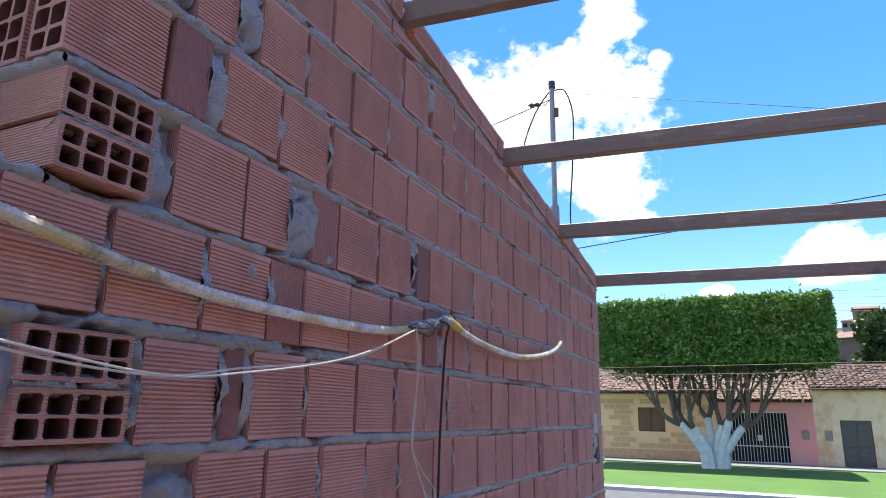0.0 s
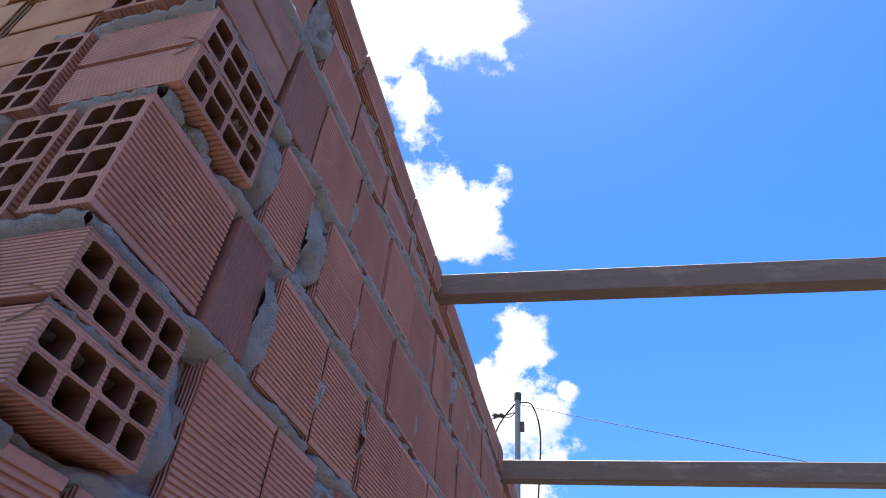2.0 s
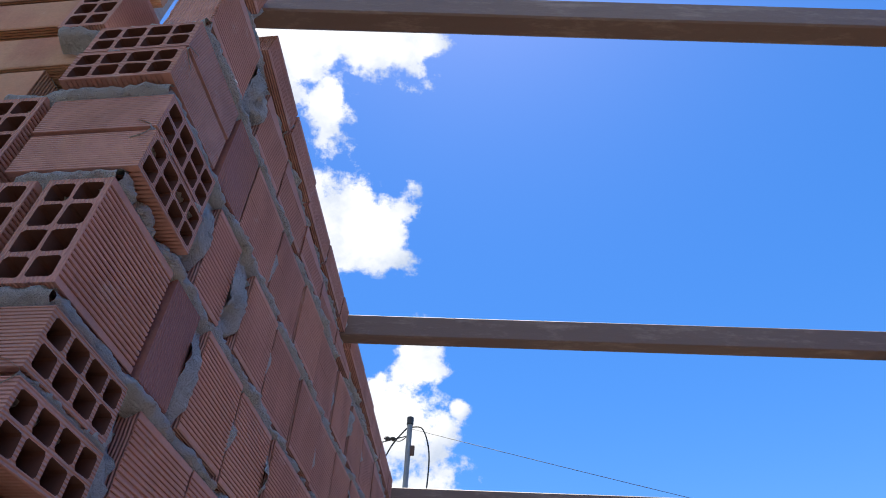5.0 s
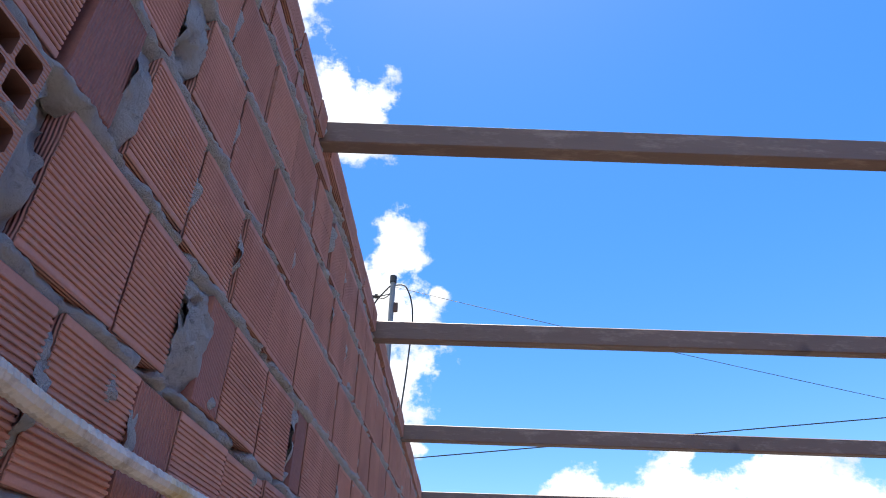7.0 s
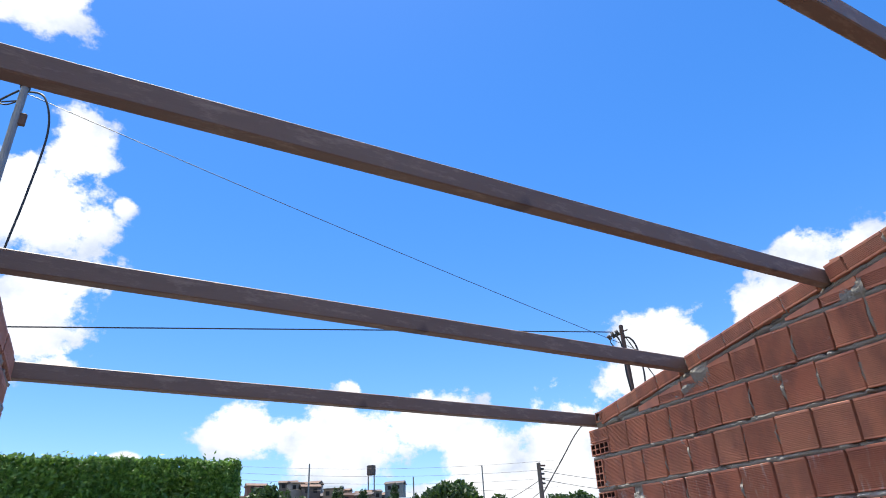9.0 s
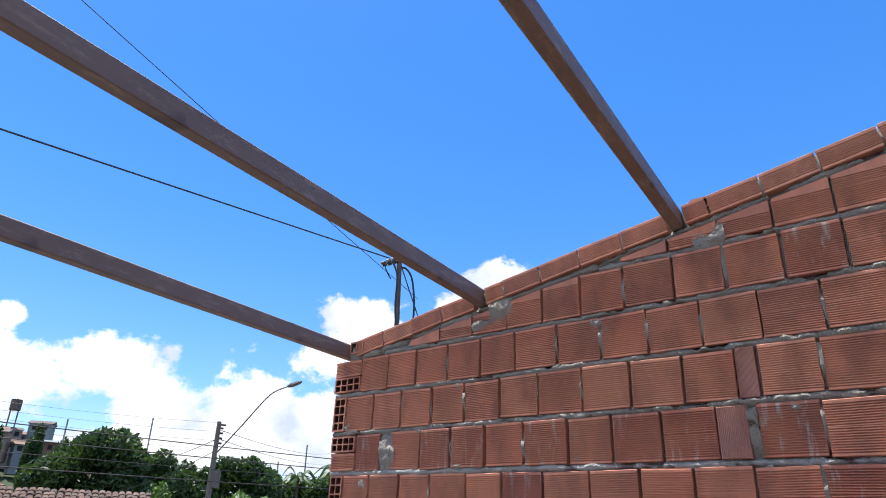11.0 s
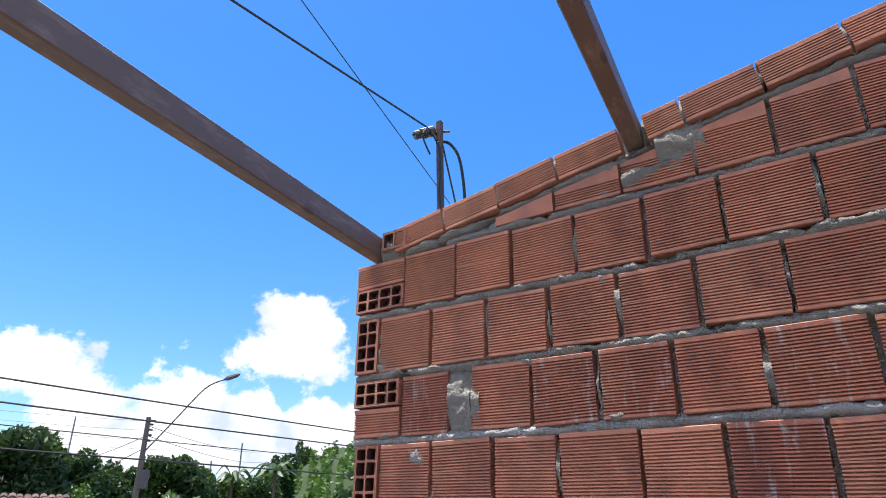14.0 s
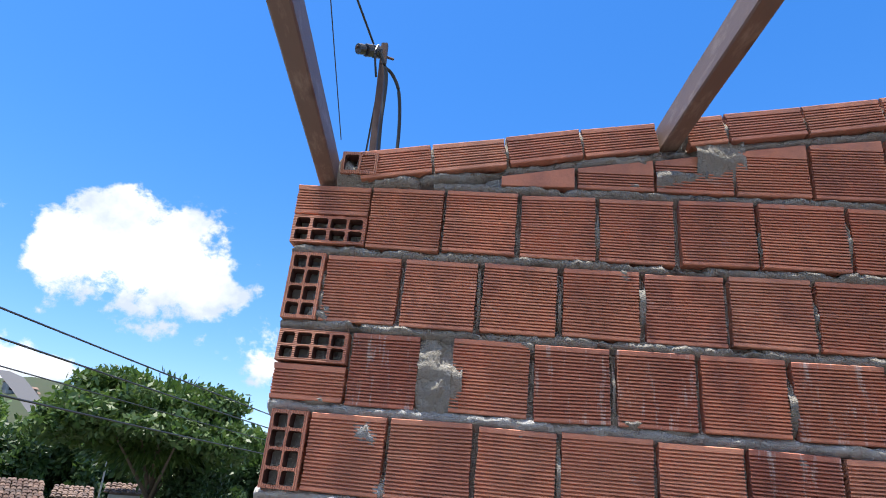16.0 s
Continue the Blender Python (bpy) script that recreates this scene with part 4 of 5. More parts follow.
# broad almond tree beyond the right wall
p = at_dir(62.2, 2.2, 30, (1.07, 4.48, 1.64))
round_tree(p.x, p.y, GZ, [(a, b, 4.3 + (c - 4.6) * 0.76, e, f, g * 0.76) for a, b, c, e, f, g in random_clumps(13.0, 9, 9.0, 60, 11, 0.5)], 0.22, M_LEAF_MID, 12, 0.15, 900, "broad green almond tree with open spreading branches")
TREES = [  # azimuth, height of its top, width in degrees, distance, seed
    (23.2, 7.7, 6.5, 62, 1), (27.0, 6.4, 4.5, 66, 2), (30.2, 5.6, 3.6, 70, 3), (33.9, 6.1, 5.2, 72, 4), (36.6, 5.2, 3.6, 80, 5), (40.5, 5.2, 4.0, 80, 6), (38.5, 4.6, 4, 90, 7),
    (42.4, 6.5, 2.6, 86, 8), (44.2, 7.7, 2.2, 112, 9), (53.0, 5.0, 6.0, 66, 13), (57.5, 4.6, 6.0, 70, 14), (64.5, 5.0, 7.0, 62, 15), (69, 5.0, 6, 60, 16), (50.0, 4.6, 4.0, 60, 17), (48.0, 4.0, 3.0, 70, 20), (8.8, 7.6, 3.2, 74, 21), (12.5, 6.6, 3.0, 90, 22), (52.5, 4.4, 4.0, 58, 18), (10.8, 7.3, 1.1, 150, 41), (14.6, 7.4, 1.0, 160, 42), (16.6, 7.2, 1.2, 160, 43), (19.2, 7.5, 1.3, 150, 44), (20.8, 7.0, 1.4, 140, 45), (55.5, 4.9, 4.0, 60, 19),
]
for az, el, wd, dist, seed in TREES:
    p = at_dir(az, el, dist)
    w, h = 1.45 * dist * math.tan(radians(wd)), p.z - GZ
    round_tree(p.x, p.y, GZ, random_clumps(w, w * 0.8, h * 1.10, 30, seed, 0.15), 0.25, M_LEAF_DARK, seed, 0.26, 330, "dark green leafy tree across the street", "tree", "trees across the street")


def shrub(az, el, wd, dist, seed):
    p = at_dir(az, el, dist)
    w, h = dist * math.tan(radians(wd)), p.z - GZ
    t = thing("shrub", "bright green shrub beside the street", "shrub", "shrubs across the street", at=(p.x, p.y, GZ))
    part("foliage", leaf_mesh(clump_points(random_clumps(w, w * 0.7, h, 14, seed, 0.1), 300, seed), 0.22, seed), M_LEAF_BRIGHT, t)


for a in ((28.4, 4.6, 2.6, 55, 31), (33.5, 4.2, 4.6, 50, 32), (36.5, 4.0, 2.5, 52, 33)):
    shrub(*a)


# ---------------------------------------------------------------- conduit and cables on the left wall
def on_left(y, z, off=0.03):
    return (XL + off, 0.70 + (y - 0.70) * 1.047, z)


conduit = thing("conduit", "sagging white corrugated plastic conduit, yellowed, along the brick wall", "conduit")
pts = spline([on_left(*p) for p in ((0.30, 1.985), (0.50, 1.965), (0.64, 1.945), (0.79, 1.920), (0.90, 1.908), (1.03, 1.897), (1.23, 1.894), (1.45, 1.897), (1.64, 1.908), (1.75, 1.925))], 26)
part("corrugated_hose", tube(pts, 0.0125, 10, 0.0018), M_HOSE, conduit)
pts = spline([on_left(*p) for p in ((2.02, 1.985), (2.12, 1.965), (2.26, 1.945), (2.48, 1.930), (2.75, 1.930), (3.05, 1.965), (3.25, 2.010), (3.36, 2.055))], 14)
part("second_hose", tube(pts, 0.0125, 10, 0.0012), M_HOSE, conduit, "white conduit bent up at its open end")
part("yellow_end", tube([on_left(2.0, 1.992), on_left(2.09, 1.972)], 0.0145, 12), plain("yellow_tape", (0.62, 0.43, 0.06), rough=0.5), conduit, "yellow taped end")
for i in range(9):
    y = 1.74 + i * 0.031
    z = 1.925 + i * 0.0075 + 0.006 * math.sin(i * 2.1)
    part("tape_wrap", tube(spline([on_left(y, z - 0.004, 0.024 + 0.004 * math.sin(i)), on_left(y + 0.02, z + 0.006, 0.034), on_left(y + 0.042, z, 0.028)], 4), 0.010 + 0.004 * math.sin(i * 1.7) ** 2, 7), M_TAPE, conduit, smooth=True)
for k in range(3):
    part("splice_wire", tube(spline([on_left(1.73, 1.93, 0.04), on_left(1.80 + 0.02 * k, 1.955 - 0.02 * k, 0.055), on_left(1.90, 1.945 + 0.012 * k, 0.05), on_left(1.99, 1.99, 0.035)], 8), 0.0025, 6), M_WIRE, conduit)

for k, dz in enumerate((0.0, 0.008)):
    w = thing("white_wire", "thin white twin wire slung across the brick wall", "wire", "loose wires on the wall")
    part("strand", tube(spline([on_left(*p, 0.05 - 0.012 * k) for p in ((0.30, 1.83 + dz), (0.50, 1.800), (0.70, 1.768 - dz), (0.92, 1.745), (1.10, 1.762 + dz), (1.35, 1.80), (1.55, 1.850 - dz), (1.75, 1.922))], 10), 0.0024, 6), M_WIREWHITE, w)
w = thing("white_wire", "thin white wires hanging loose from the taped splice", "wire", "loose wires on the wall")
for k in range(2):
    s = 1 - 2 * k
    part("strand", tube(spline([on_left(1.76, 1.93, 0.05), on_left(1.79 + 0.006 * s, 1.85, 0.045), on_left(1.80, 1.72, 0.03 + 0.004 * k), on_left(1.79, 1.60, 0.03), on_left(1.83 + 0.012 * s, 1.53, 0.035), on_left(1.87 + 0.03 * s, 1.46, 0.05), on_left(1.80 + 0.05 * k, 1.39, 0.06)], 8), 0.002, 6), M_WIREWHITE, w)
w = thing("black_cable", "black cable hanging down the brick wall", "cable")
part("strand", tube(spline([on_left(1.93, 1.975, 0.04), on_left(1.955, 1.96, 0.06), on_left(1.965, 1.90, 0.045), on_left(1.965, 1.6, 0.03), on_left(1.96, 1.2, 0.03), on_left(1.97, 0.6, 0.035), on_left(1.96, 0.01, 0.04)], 8), 0.004, 7), M_WIRE, w)

# socket with its grey plate near the wall's street end; a dark solid block paints the recess's shade
sk = thing("switch_box", "empty grey plastic switch box set in the brick wall", "switch box")
part("plate", boxed(XL - 0.02, XL + 0.006, 4.33, 4.42, 1.58, 1.70, bevel=0.004), plain("pale_plastic", (0.5, 0.52, 0.52), rough=0.5), sk)
part("recess", boxed(XL - 0.02, XL + 0.004, 4.37, 4.46, 1.40, 1.56, bevel=0.003), plain("recess_shade", (0.10, 0.10, 0.11), rough=0.9), sk)


# ---------------------------------------------------------------- service poles and wires
def insulator(parent, x, y, z, way=(1, 0, 0), r=0.03):
    """A stacked porcelain spool on a short pin."""
    d = Vector(way).normalized()
    p = [Vector((x, y, z)) + d * s for s in (0, 0.012, 0.014, 0.034, 0.040, 0.060, 0.066, 0.086, 0.090, 0.10)]
    part("insulator", tube(p, [r * k for k in (0.4, 0.4, 1, 1, 0.6, 0.6, 1, 1, 0.4, 0.35)], 12), M_PORCELAIN, parent, "grey porcelain spool", smooth=False)


pl = thing("service_pole", "galvanised service pole with bracket and cables behind the wall", "pole", at=(-1.056, 4.519, -0.313))
pl.scale = (0.915, 0.915, 0.915)
part("tube", tube([(0, 0, -0.21), (0, 0, 3.78)], 0.034, 14), M_GALV, pl)
part("upper_tube", tube([(0, 0, 3.72), (0, 0, 4.84)], 0.021, 12), M_GALV, pl)
part("cap", tube([(0, 0, 4.80), (0, 0, 4.86)], 0.028, 12), M_PORCELAIN, pl)
part("bracket", boxed(-0.02, 0.05, -0.012, 0.012, 4.54, 4.62, bevel=0.004), M_RUST, pl)
insulator(pl, -0.10, 0, 4.68, (-1, -0.3, -0.1), 0.02)
part("drop_cable", tube(spline([(-0.02, -0.02, 4.76), (-0.14, -0.03, 4.58), (-0.24, -0.05, 4.25), (-0.22, -0.03, 3.85), (-0.10, 0, 3.45)], 10), 0.006, 6), M_WIRE, pl)
part("drop_cable", tube(spline([(0.02, 0, 4.78), (0.11, -0.01, 4.75), (0.17, -0.01, 4.52), (0.15, 0, 4.1), (0.12, 0.0, 3.7), (0.13, 0, 3.35), (0.04, 0, 3.1)], 10), 0.006, 6), M_WIRE, pl)
part("drop_cable", tube(spline([(0.0, 0, 4.72), (-0.07, 0, 4.66), (-0.16, 0, 4.69)], 6), 0.004, 6), M_WIRE, pl)

pr = thing("service_post", "rusty angle-iron post with cable spool behind the wall", "pole", at=(2.933, 4.965, -0.555))
bm = bmesh.new()
box(bm, -0.010, 0.011, -0.012, -0.008, 0, 3.88)
box(bm, -0.010, -0.006, -0.008, 0.010, 0, 3.88)
part("angle_iron", bm, M_RUST, pr)
for k in range(3):
    part("spool", tube([(-0.018 - 0.022 * k, 0.014 + 0.022 * k, 3.83 - 0.012 * k), (-0.034 - 0.022 * k, 0.03 + 0.022 * k, 3.82 - 0.012 * k)], 0.023 - 0.004 * (k == 2), 12), M_PORCELAIN, pr)
part("pin", tube([(-0.085, 0.08, 3.80), (0.035, -0.03, 3.84)], 0.005, 6), M_RUST, pr)
part("cable_tail", tube(spline([(-0.06, 0, 3.80), (-0.045, -0.03, 3.70), (-0.05, -0.03, 3.5), (-0.03, -0.03, 3.3), (-0.02, -0.02, 3.05)], 10), 0.0065, 7), M_WIRE, pr)
part("cable_loop", tube(spline([(0.0, 0, 3.78), (0.035, -0.03, 3.775), (0.06, -0.06, 3.70), (0.075, -0.07, 3.52), (0.065, -0.06, 3.32), (0.05, -0.04, 3.05)], 10), 0.0065, 7), M_WIRE, pr)
part("cable_tail", tube(spline([(-0.09, 0, 3.80), (-0.12, 0, 3.74), (-0.07, 0, 3.68)], 8), 0.004, 6), M_WIRE, pr)

wr = plain("weathered_wire", (0.03, 0.03, 0.035), rough=0.5)


def wire(a, b, drop, r=0.004, label="thin black overhead wire", n=20):
    t = thing("overhead_wire", label, "wire", "overhead wires")
    part("strand", tube(sag(a, b, drop, n), r, 5), wr, t)


wire((-1.056, 4.519, 4.05), (3.4, 5.223, 3.212), 0.02, 0.0022)
wire((2.87, 4.99, 3.275), (-7.0, 5.377, 2.53), 0.0, 0.0042, "black service cable along the street front")
wire((2.94, 4.965, 3.265), (3.9, 5.3, 2.5), 0.02, 0.004)
wire((-1.07, 4.519, 3.99), (-4.0, 6.0, 4.25), 0.05, 0.004)
for k, (z0, z1) in enumerate(((2.01, 2.20), (1.945, 2.14), (1.885, 2.085), (1.83, 2.02))):
    wire((-3.0, 5.62, z0 + 0.06), (7.5, 5.62, z1 + 0.06), 0.06, 0.0016 if k == 2 else 0.0027, "black cable strung low along the street front", 40)


# ---------------------------------------------------------------- street houses
def facade_mat(name, base, stain, scale=1.2, amount=0.5):
    m = Mat(name, 0.9)
    n = m.noise(scale, 8, 0.65, stretch=(1, 1, 0.7))
    f = m.noise(14, 6, 0.7)
    c = m.mix(m.num("MULTIPLY", m.ramp(n, [(0.48, (0, 0, 0)), (0.62, (1, 1, 1))]), amount), base, stain)
    m.color(m.mix(m.num("MULTIPLY", f, 0.25), c, tuple(0.65 * v for v in base)))
    m.bump(f, 0.004)
    return m.mat


M_PINK = facade_mat("pink_paint", (0.80, 0.33, 0.34), (0.66, 0.40, 0.36))
M_CREAM = facade_mat("peeling_cream_paint", (0.82, 0.66, 0.48), (0.62, 0.33, 0.17), 0.9, 0.8)
M_TANWALL = facade_mat("tan_render", (0.82, 0.56, 0.35), (0.72, 0.47, 0.28))
M_TANTILE = plain("tan_tile", (0.70, 0.45, 0.26), (0.55, 0.32, 0.17), 0.7, 6)
M_WOOD = plain("brown_shutter", (0.17, 0.085, 0.045), (0.12, 0.06, 0.035), 0.6, 10)
M_WHITE = plain("white_paint_iron", (0.68, 0.68, 0.66), (0.55, 0.55, 0.53), 0.5, 10)
# near black that stands in for the shade inside houses
M_DARK = plain("interior_shade", (0.025, 0.022, 0.022), rough=0.9)
M_GREYMETAL = plain("dark_door", (0.10, 0.095, 0.10), (0.07, 0.065, 0.07), 0.5, 5)
M_PLASTIC = plain("grey_meter_box", (0.28, 0.27, 0.26), rough=0.6)


def tile_mat(name, a, b, c):
    m = Mat(name, 0.9)
    col = m.ramp(m.island(), [(0, a), (0.5, b), (1, c)])
    dirt = m.ramp(m.noise(0.7, 8, 0.65), [(0.42, (0, 0, 0)), (0.68, (1, 1, 1))])
    m.color(m.mix(m.num("MULTIPLY", dirt, 0.55), col, (0.07, 0.055, 0.05)))
    return m.mat


M_TILE = tile_mat("clay_roof_tiles", (0.115, 0.062, 0.044), (0.065, 0.042, 0.034), (0.18, 0.115, 0.085))
M_TILE_OLD = tile_mat("weathered_roof_tiles", (0.17, 0.11, 0.085), (0.24, 0.16, 0.12), (0.12, 0.085, 0.075))


def tiled_slope(x0, x1, y_e, z_e, y_r, z_r, col=0.22, course=0.38):
    """Rows of half-round clay tiles from the eave up to the ridge, joined."""
    nx, ny = int((x1 - x0) / col), max(2, int(math.hypot(y_r - y_e, z_r - z_e) / course))
    r = random.Random(int(x0 * 10) + 5)
    verts, faces = [], []
    for i in range(nx):
        for j in range(ny):
            xc = x0 + (i + 0.5) * col + r.uniform(-0.03, 0.03)
            t0, t1 = j / ny, (j + 1.12) / ny
            lift = r.uniform(0, 0.045)
            base = len(verts)
            for t, dz in ((t0, 0.035), (t1, 0.0)):
                for k in range(5):
                    a = math.pi * k / 4
                    verts.append((xc - math.cos(a) * col * 0.5, y_e + (y_r - y_e) * t, z_e + (z_r - z_e) * t + math.sin(a) * 0.075 + dz + lift))
            for k in range(4):
                faces.append((base + k, base + k + 1, base + 6 + k, base + 5 + k))
            faces.append((base, base + 1, base + 2, base + 3, base + 4))
    me = bpy.data.meshes.new("roof_tiles")
    me.from_pydata(verts, [], faces)
    return me


FY = 35.5                       # the street front's line


def house_shell(name, label, x0, x1, eave, ridge, mat, tile, openings, front=FY, depth=8.0, base=GZ):
    """A row house: a front wall with true openings, side and back walls, two tiled slopes. openings: (x0, x1, z0, z1)."""
    t = thing(name, label, "house", "row houses across the street")
    xs = sorted({x0, x1, *[v for o in openings for v in o[:2]]})
    bm = bmesh.new()
    for a, b in zip(xs, xs[1:]):
        cut = [o for o in openings if o[0] <= a + 1e-4 and o[1] >= b - 1e-4]
        spans = [(base, eave)]
        for o in cut:
            spans = [(base, o[2]), (o[3], eave)]
        for z0, z1 in spans:
            if z1 - z0 > 0.02:
                box(bm, a, b, front, front + 0.18, z0, z1)
    part("front_wall", bm, mat, t)
    bm = bmesh.new()
    box(bm, x0, x0 + 0.15, front + 0.18, front + depth, base, eave)
    box(bm, x1 - 0.15, x1, front + 0.18, front + depth, base, eave)
    box(bm, x0 + 0.15, x1 - 0.15, front + depth - 0.15, front + depth, base, eave)
    part("side_wall", bm, mat, t)
    # black panel behind the openings in place of the room's shade
    part("dark_room", boxed(x0 + 0.2, x1 - 0.2, front + 1.6, front + 1.7, base, eave - 0.02), M_DARK, t)
    mid = front + depth / 2
    roof = tagged(part("roof", tiled_slope(x0 - 0.05, x1 + 0.05, front - 0.45, eave + 0.02, mid, ridge), tile, t, "rows of half-round clay tiles"), kind="stuff")
    bm = bmesh.new()
    v = [bm.verts.new(p) for p in ((x0, front - 0.4, eave - 0.03), (x1, front - 0.4, eave - 0.03), (x1, mid, ridge - 0.06), (x0, mid, ridge - 0.06), (x0, front + depth + 0.3, eave), (x1, front + depth + 0.3, eave))]
    bm.faces.new(v[:4])
    bm.faces.new((v[3], v[2], v[5], v[4]))
    part("roof_deck", bm, M_TILE_OLD, t)
    part("ridge_tile", tube([(x0 - 0.05, mid, ridge + 0.03), (x1 + 0.05, mid, ridge + 0.03)], 0.13, 10), tile, t)
    return t


tan = house_shell("tan_house", "row house clad in tan stone tiles with old clay roof", -22.0, -1.55, 2.80, 4.15, M_TANWALL, M_TILE_OLD, [(-5.35, -4.05, 0.92, 2.10)])
r = random.Random(8)
tile_me = None
for row in range(9):
    x = -11.0 + (row % 2) * 0.2
    while x < -1.9:
        L = r.choice((0.3, 0.42, 0.55))
        z = GZ + 0.62 + row * 0.27
        if r.random() < 0.6 and not (x + L > -5.45 and x < -3.95 and 0.6 < z < 2.15) and x + L < -1.6:
            if tile_me is None:
                tile_me = mesh_of(boxed(0, 1, -0.016, 0.004, 0, 0.24), "facing_tile")
                tile_me.materials.append(M_TANTILE)
            ob = new("facing_tile", tile_me)
            ob.parent = tan
            ob.matrix_basis = Matrix.Translation((x, FY, z)) @ Matrix.Diagonal((L - 0.02, 1, 1, 1))
        x += L
win = part("window", boxed(-5.35, -4.05, FY + 0.06, FY + 0.10, 0.92, 2.10), M_WOOD, tan, "closed brown wooden shutters")
for x in (-5.30, -4.68):
    part("shutter", boxed(x, x + 0.58, FY + 0.02, FY + 0.06, 0.97, 2.05, bevel=0.01), M_WOOD, win)
part("sill", boxed(-5.42, -3.98, FY - 0.05, FY + 0.02, 0.86, 0.92), M_CREAM, tan)
part("base_band", boxed(-22.0, -1.55, FY - 0.02, FY + 0.005, GZ, GZ + 0.55), M_TANTILE, tan)

pink = house_shell("pink_house", "pink row house with a white barred iron gate", -1.55, 2.55, 2.42, 4.0, M_PINK, M_TILE_OLD, [(-1.12, 1.44, GZ + 0.1, 1.95)])
gate = part("gate", boxed(-1.12, 1.44, FY + 0.05, FY + 0.08, 1.90, 1.95), M_WHITE, pink, "white iron bar gate")
for k in range(19):
    x = -1.10 + k * 0.1398
    part("bar", boxed(x, x + 0.028, FY + 0.05, FY + 0.078, GZ + 0.1, 1.90), M_WHITE, gate)
for z in (GZ + 0.12, 0.35):
    part("rail", boxed(-1.12, 1.44, FY + 0.045, FY + 0.083, z, z + 0.05), M_WHITE, gate)
part("lock_plate", boxed(0.10, 0.32, FY + 0.03, FY + 0.05, 0.62, 0.88), M_WHITE, gate)
part("meter_box", boxed(1.98, 2.26, FY - 0.09, FY, 0.75, 1.12, bevel=0.02), M_PLASTIC, pink, "grey electric meter box")

cream = house_shell("cream_house", "peeling cream row house with a dark metal door", 2.55, 12.0, 2.98, 4.25, M_CREAM, M_TILE, [(3.55, 4.78, GZ + 0.1, 1.62)])
door = part("door", boxed(3.55, 4.78, FY + 0.06, FY + 0.11, GZ + 0.1, 1.62), M_GREYMETAL, cream, "dark grey metal double door")
for x in (3.60, 4.19):
    part("panel", boxed(x, x + 0.54, FY + 0.04, FY + 0.06, 0.45, 1.56, bevel=0.01), M_GREYMETAL, door)
    part("panel", boxed(x, x + 0.54, FY + 0.04, FY + 0.06, GZ + 0.16, 0.38, bevel=0.01), M_GREYMETAL, door)
part("cornice", boxed(2.55, 12.0, FY - 0.05, FY + 0.02, 2.72, 2.90), M_CREAM, cream)
part("meter_box", boxed(2.92, 3.2, FY - 0.09, FY, 0.72, 1.15, bevel=0.02), M_PLASTIC, cream, "grey electric meter box")


# ---------------------------------------------------------------- roofs and houses to the right
def low_house(az0, az1, el_e, el_r, dist, eye, mat, tile, label, depth=7):
    a, b = at_dir(az0, el_e, dist, eye), at_dir(az1, el_e, dist, eye)
    c = (a + b) / 2
    away = (c - Vector(eye)); away.z = 0; away.normalize()
    ridge_z = eye[2] + (dist + depth / 2) * math.tan(radians(el_r))
    w = (b - a).length
    t = thing("low_house", label, "house", "low houses down the street", at=(c.x, c.y, GZ))
    t.rotation_euler = (0, 0, math.atan2(away.y, away.x) - math.pi / 2)
    ez = c.z - GZ
    part("wall", boxed(-w / 2, w / 2, 0, depth, 0, ez), mat, t)
    tagged(part("roof", tiled_slope(-w / 2 - 0.2, w / 2 + 0.2, -0.5, ez, depth / 2, ridge_z - GZ), tile, t, "weathered half-round clay tiles"), kind="stuff")
    part("roof_deck", boxed(-w / 2, w / 2, depth / 2, depth / 2 + 0.1, ez, ridge_z - GZ), tile, t)
    part("door", boxed(-w * 0.1, w * 0.1, -0.02, 0.0, 0, 2.0), M_GREYMETAL, t)
    return t


E12 = (0.67, 2.85, 1.60)
E16 = (1.07, 4.48, 1.64)
low_house(17, 28.0, 0.6, 3.4, 24, E12, M_CREAM, M_TILE, "low house under a faded red clay roof")
low_house(28.6, 33, 0.4, 2.6, 26, E12, M_CREAM, M_TILE_OLD, "low house under a dark mossy clay roof")
low_house(33.4, 41, 0.2, 2.7, 30, E12, M_PINK, M_TILE_OLD, "low house under a dark mossy clay roof", 8)
low_house(48, 55.2, -0.9, 1.0, 34, E16, M_CREAM, M_TILE, "low house under a dark clay roof")
low_house(56, 58.4, 0.0, 0.8, 36, E16, plain("pale_blue_wall", (0.45, 0.55, 0.65), rough=0.8), M_TILE_OLD, "small white and blue house", 4)
low_house(59.4, 61.6, 0.5, 1.2, 34, E16, plain("white_metal_roof", (0.6, 0.66, 0.7), rough=0.6), M_TILE_OLD, "white shed beside the trees", 3)
p = at_dir(65.5, 2.6, 30, E16)
hd = thing("hedge", "dark clipped hedge below the almond tree", "hedge", at=(p.x, p.y, GZ))
part("foliage", leaf_mesh(np.random.default_rng(2).uniform(-1, 1, (9000, 3)) * np.array([1.5, 0.8, 0.8]) + np.array([0, 0, p.z - GZ - 0.8]), 0.10, 6), M_LEAF_DARK, hd)


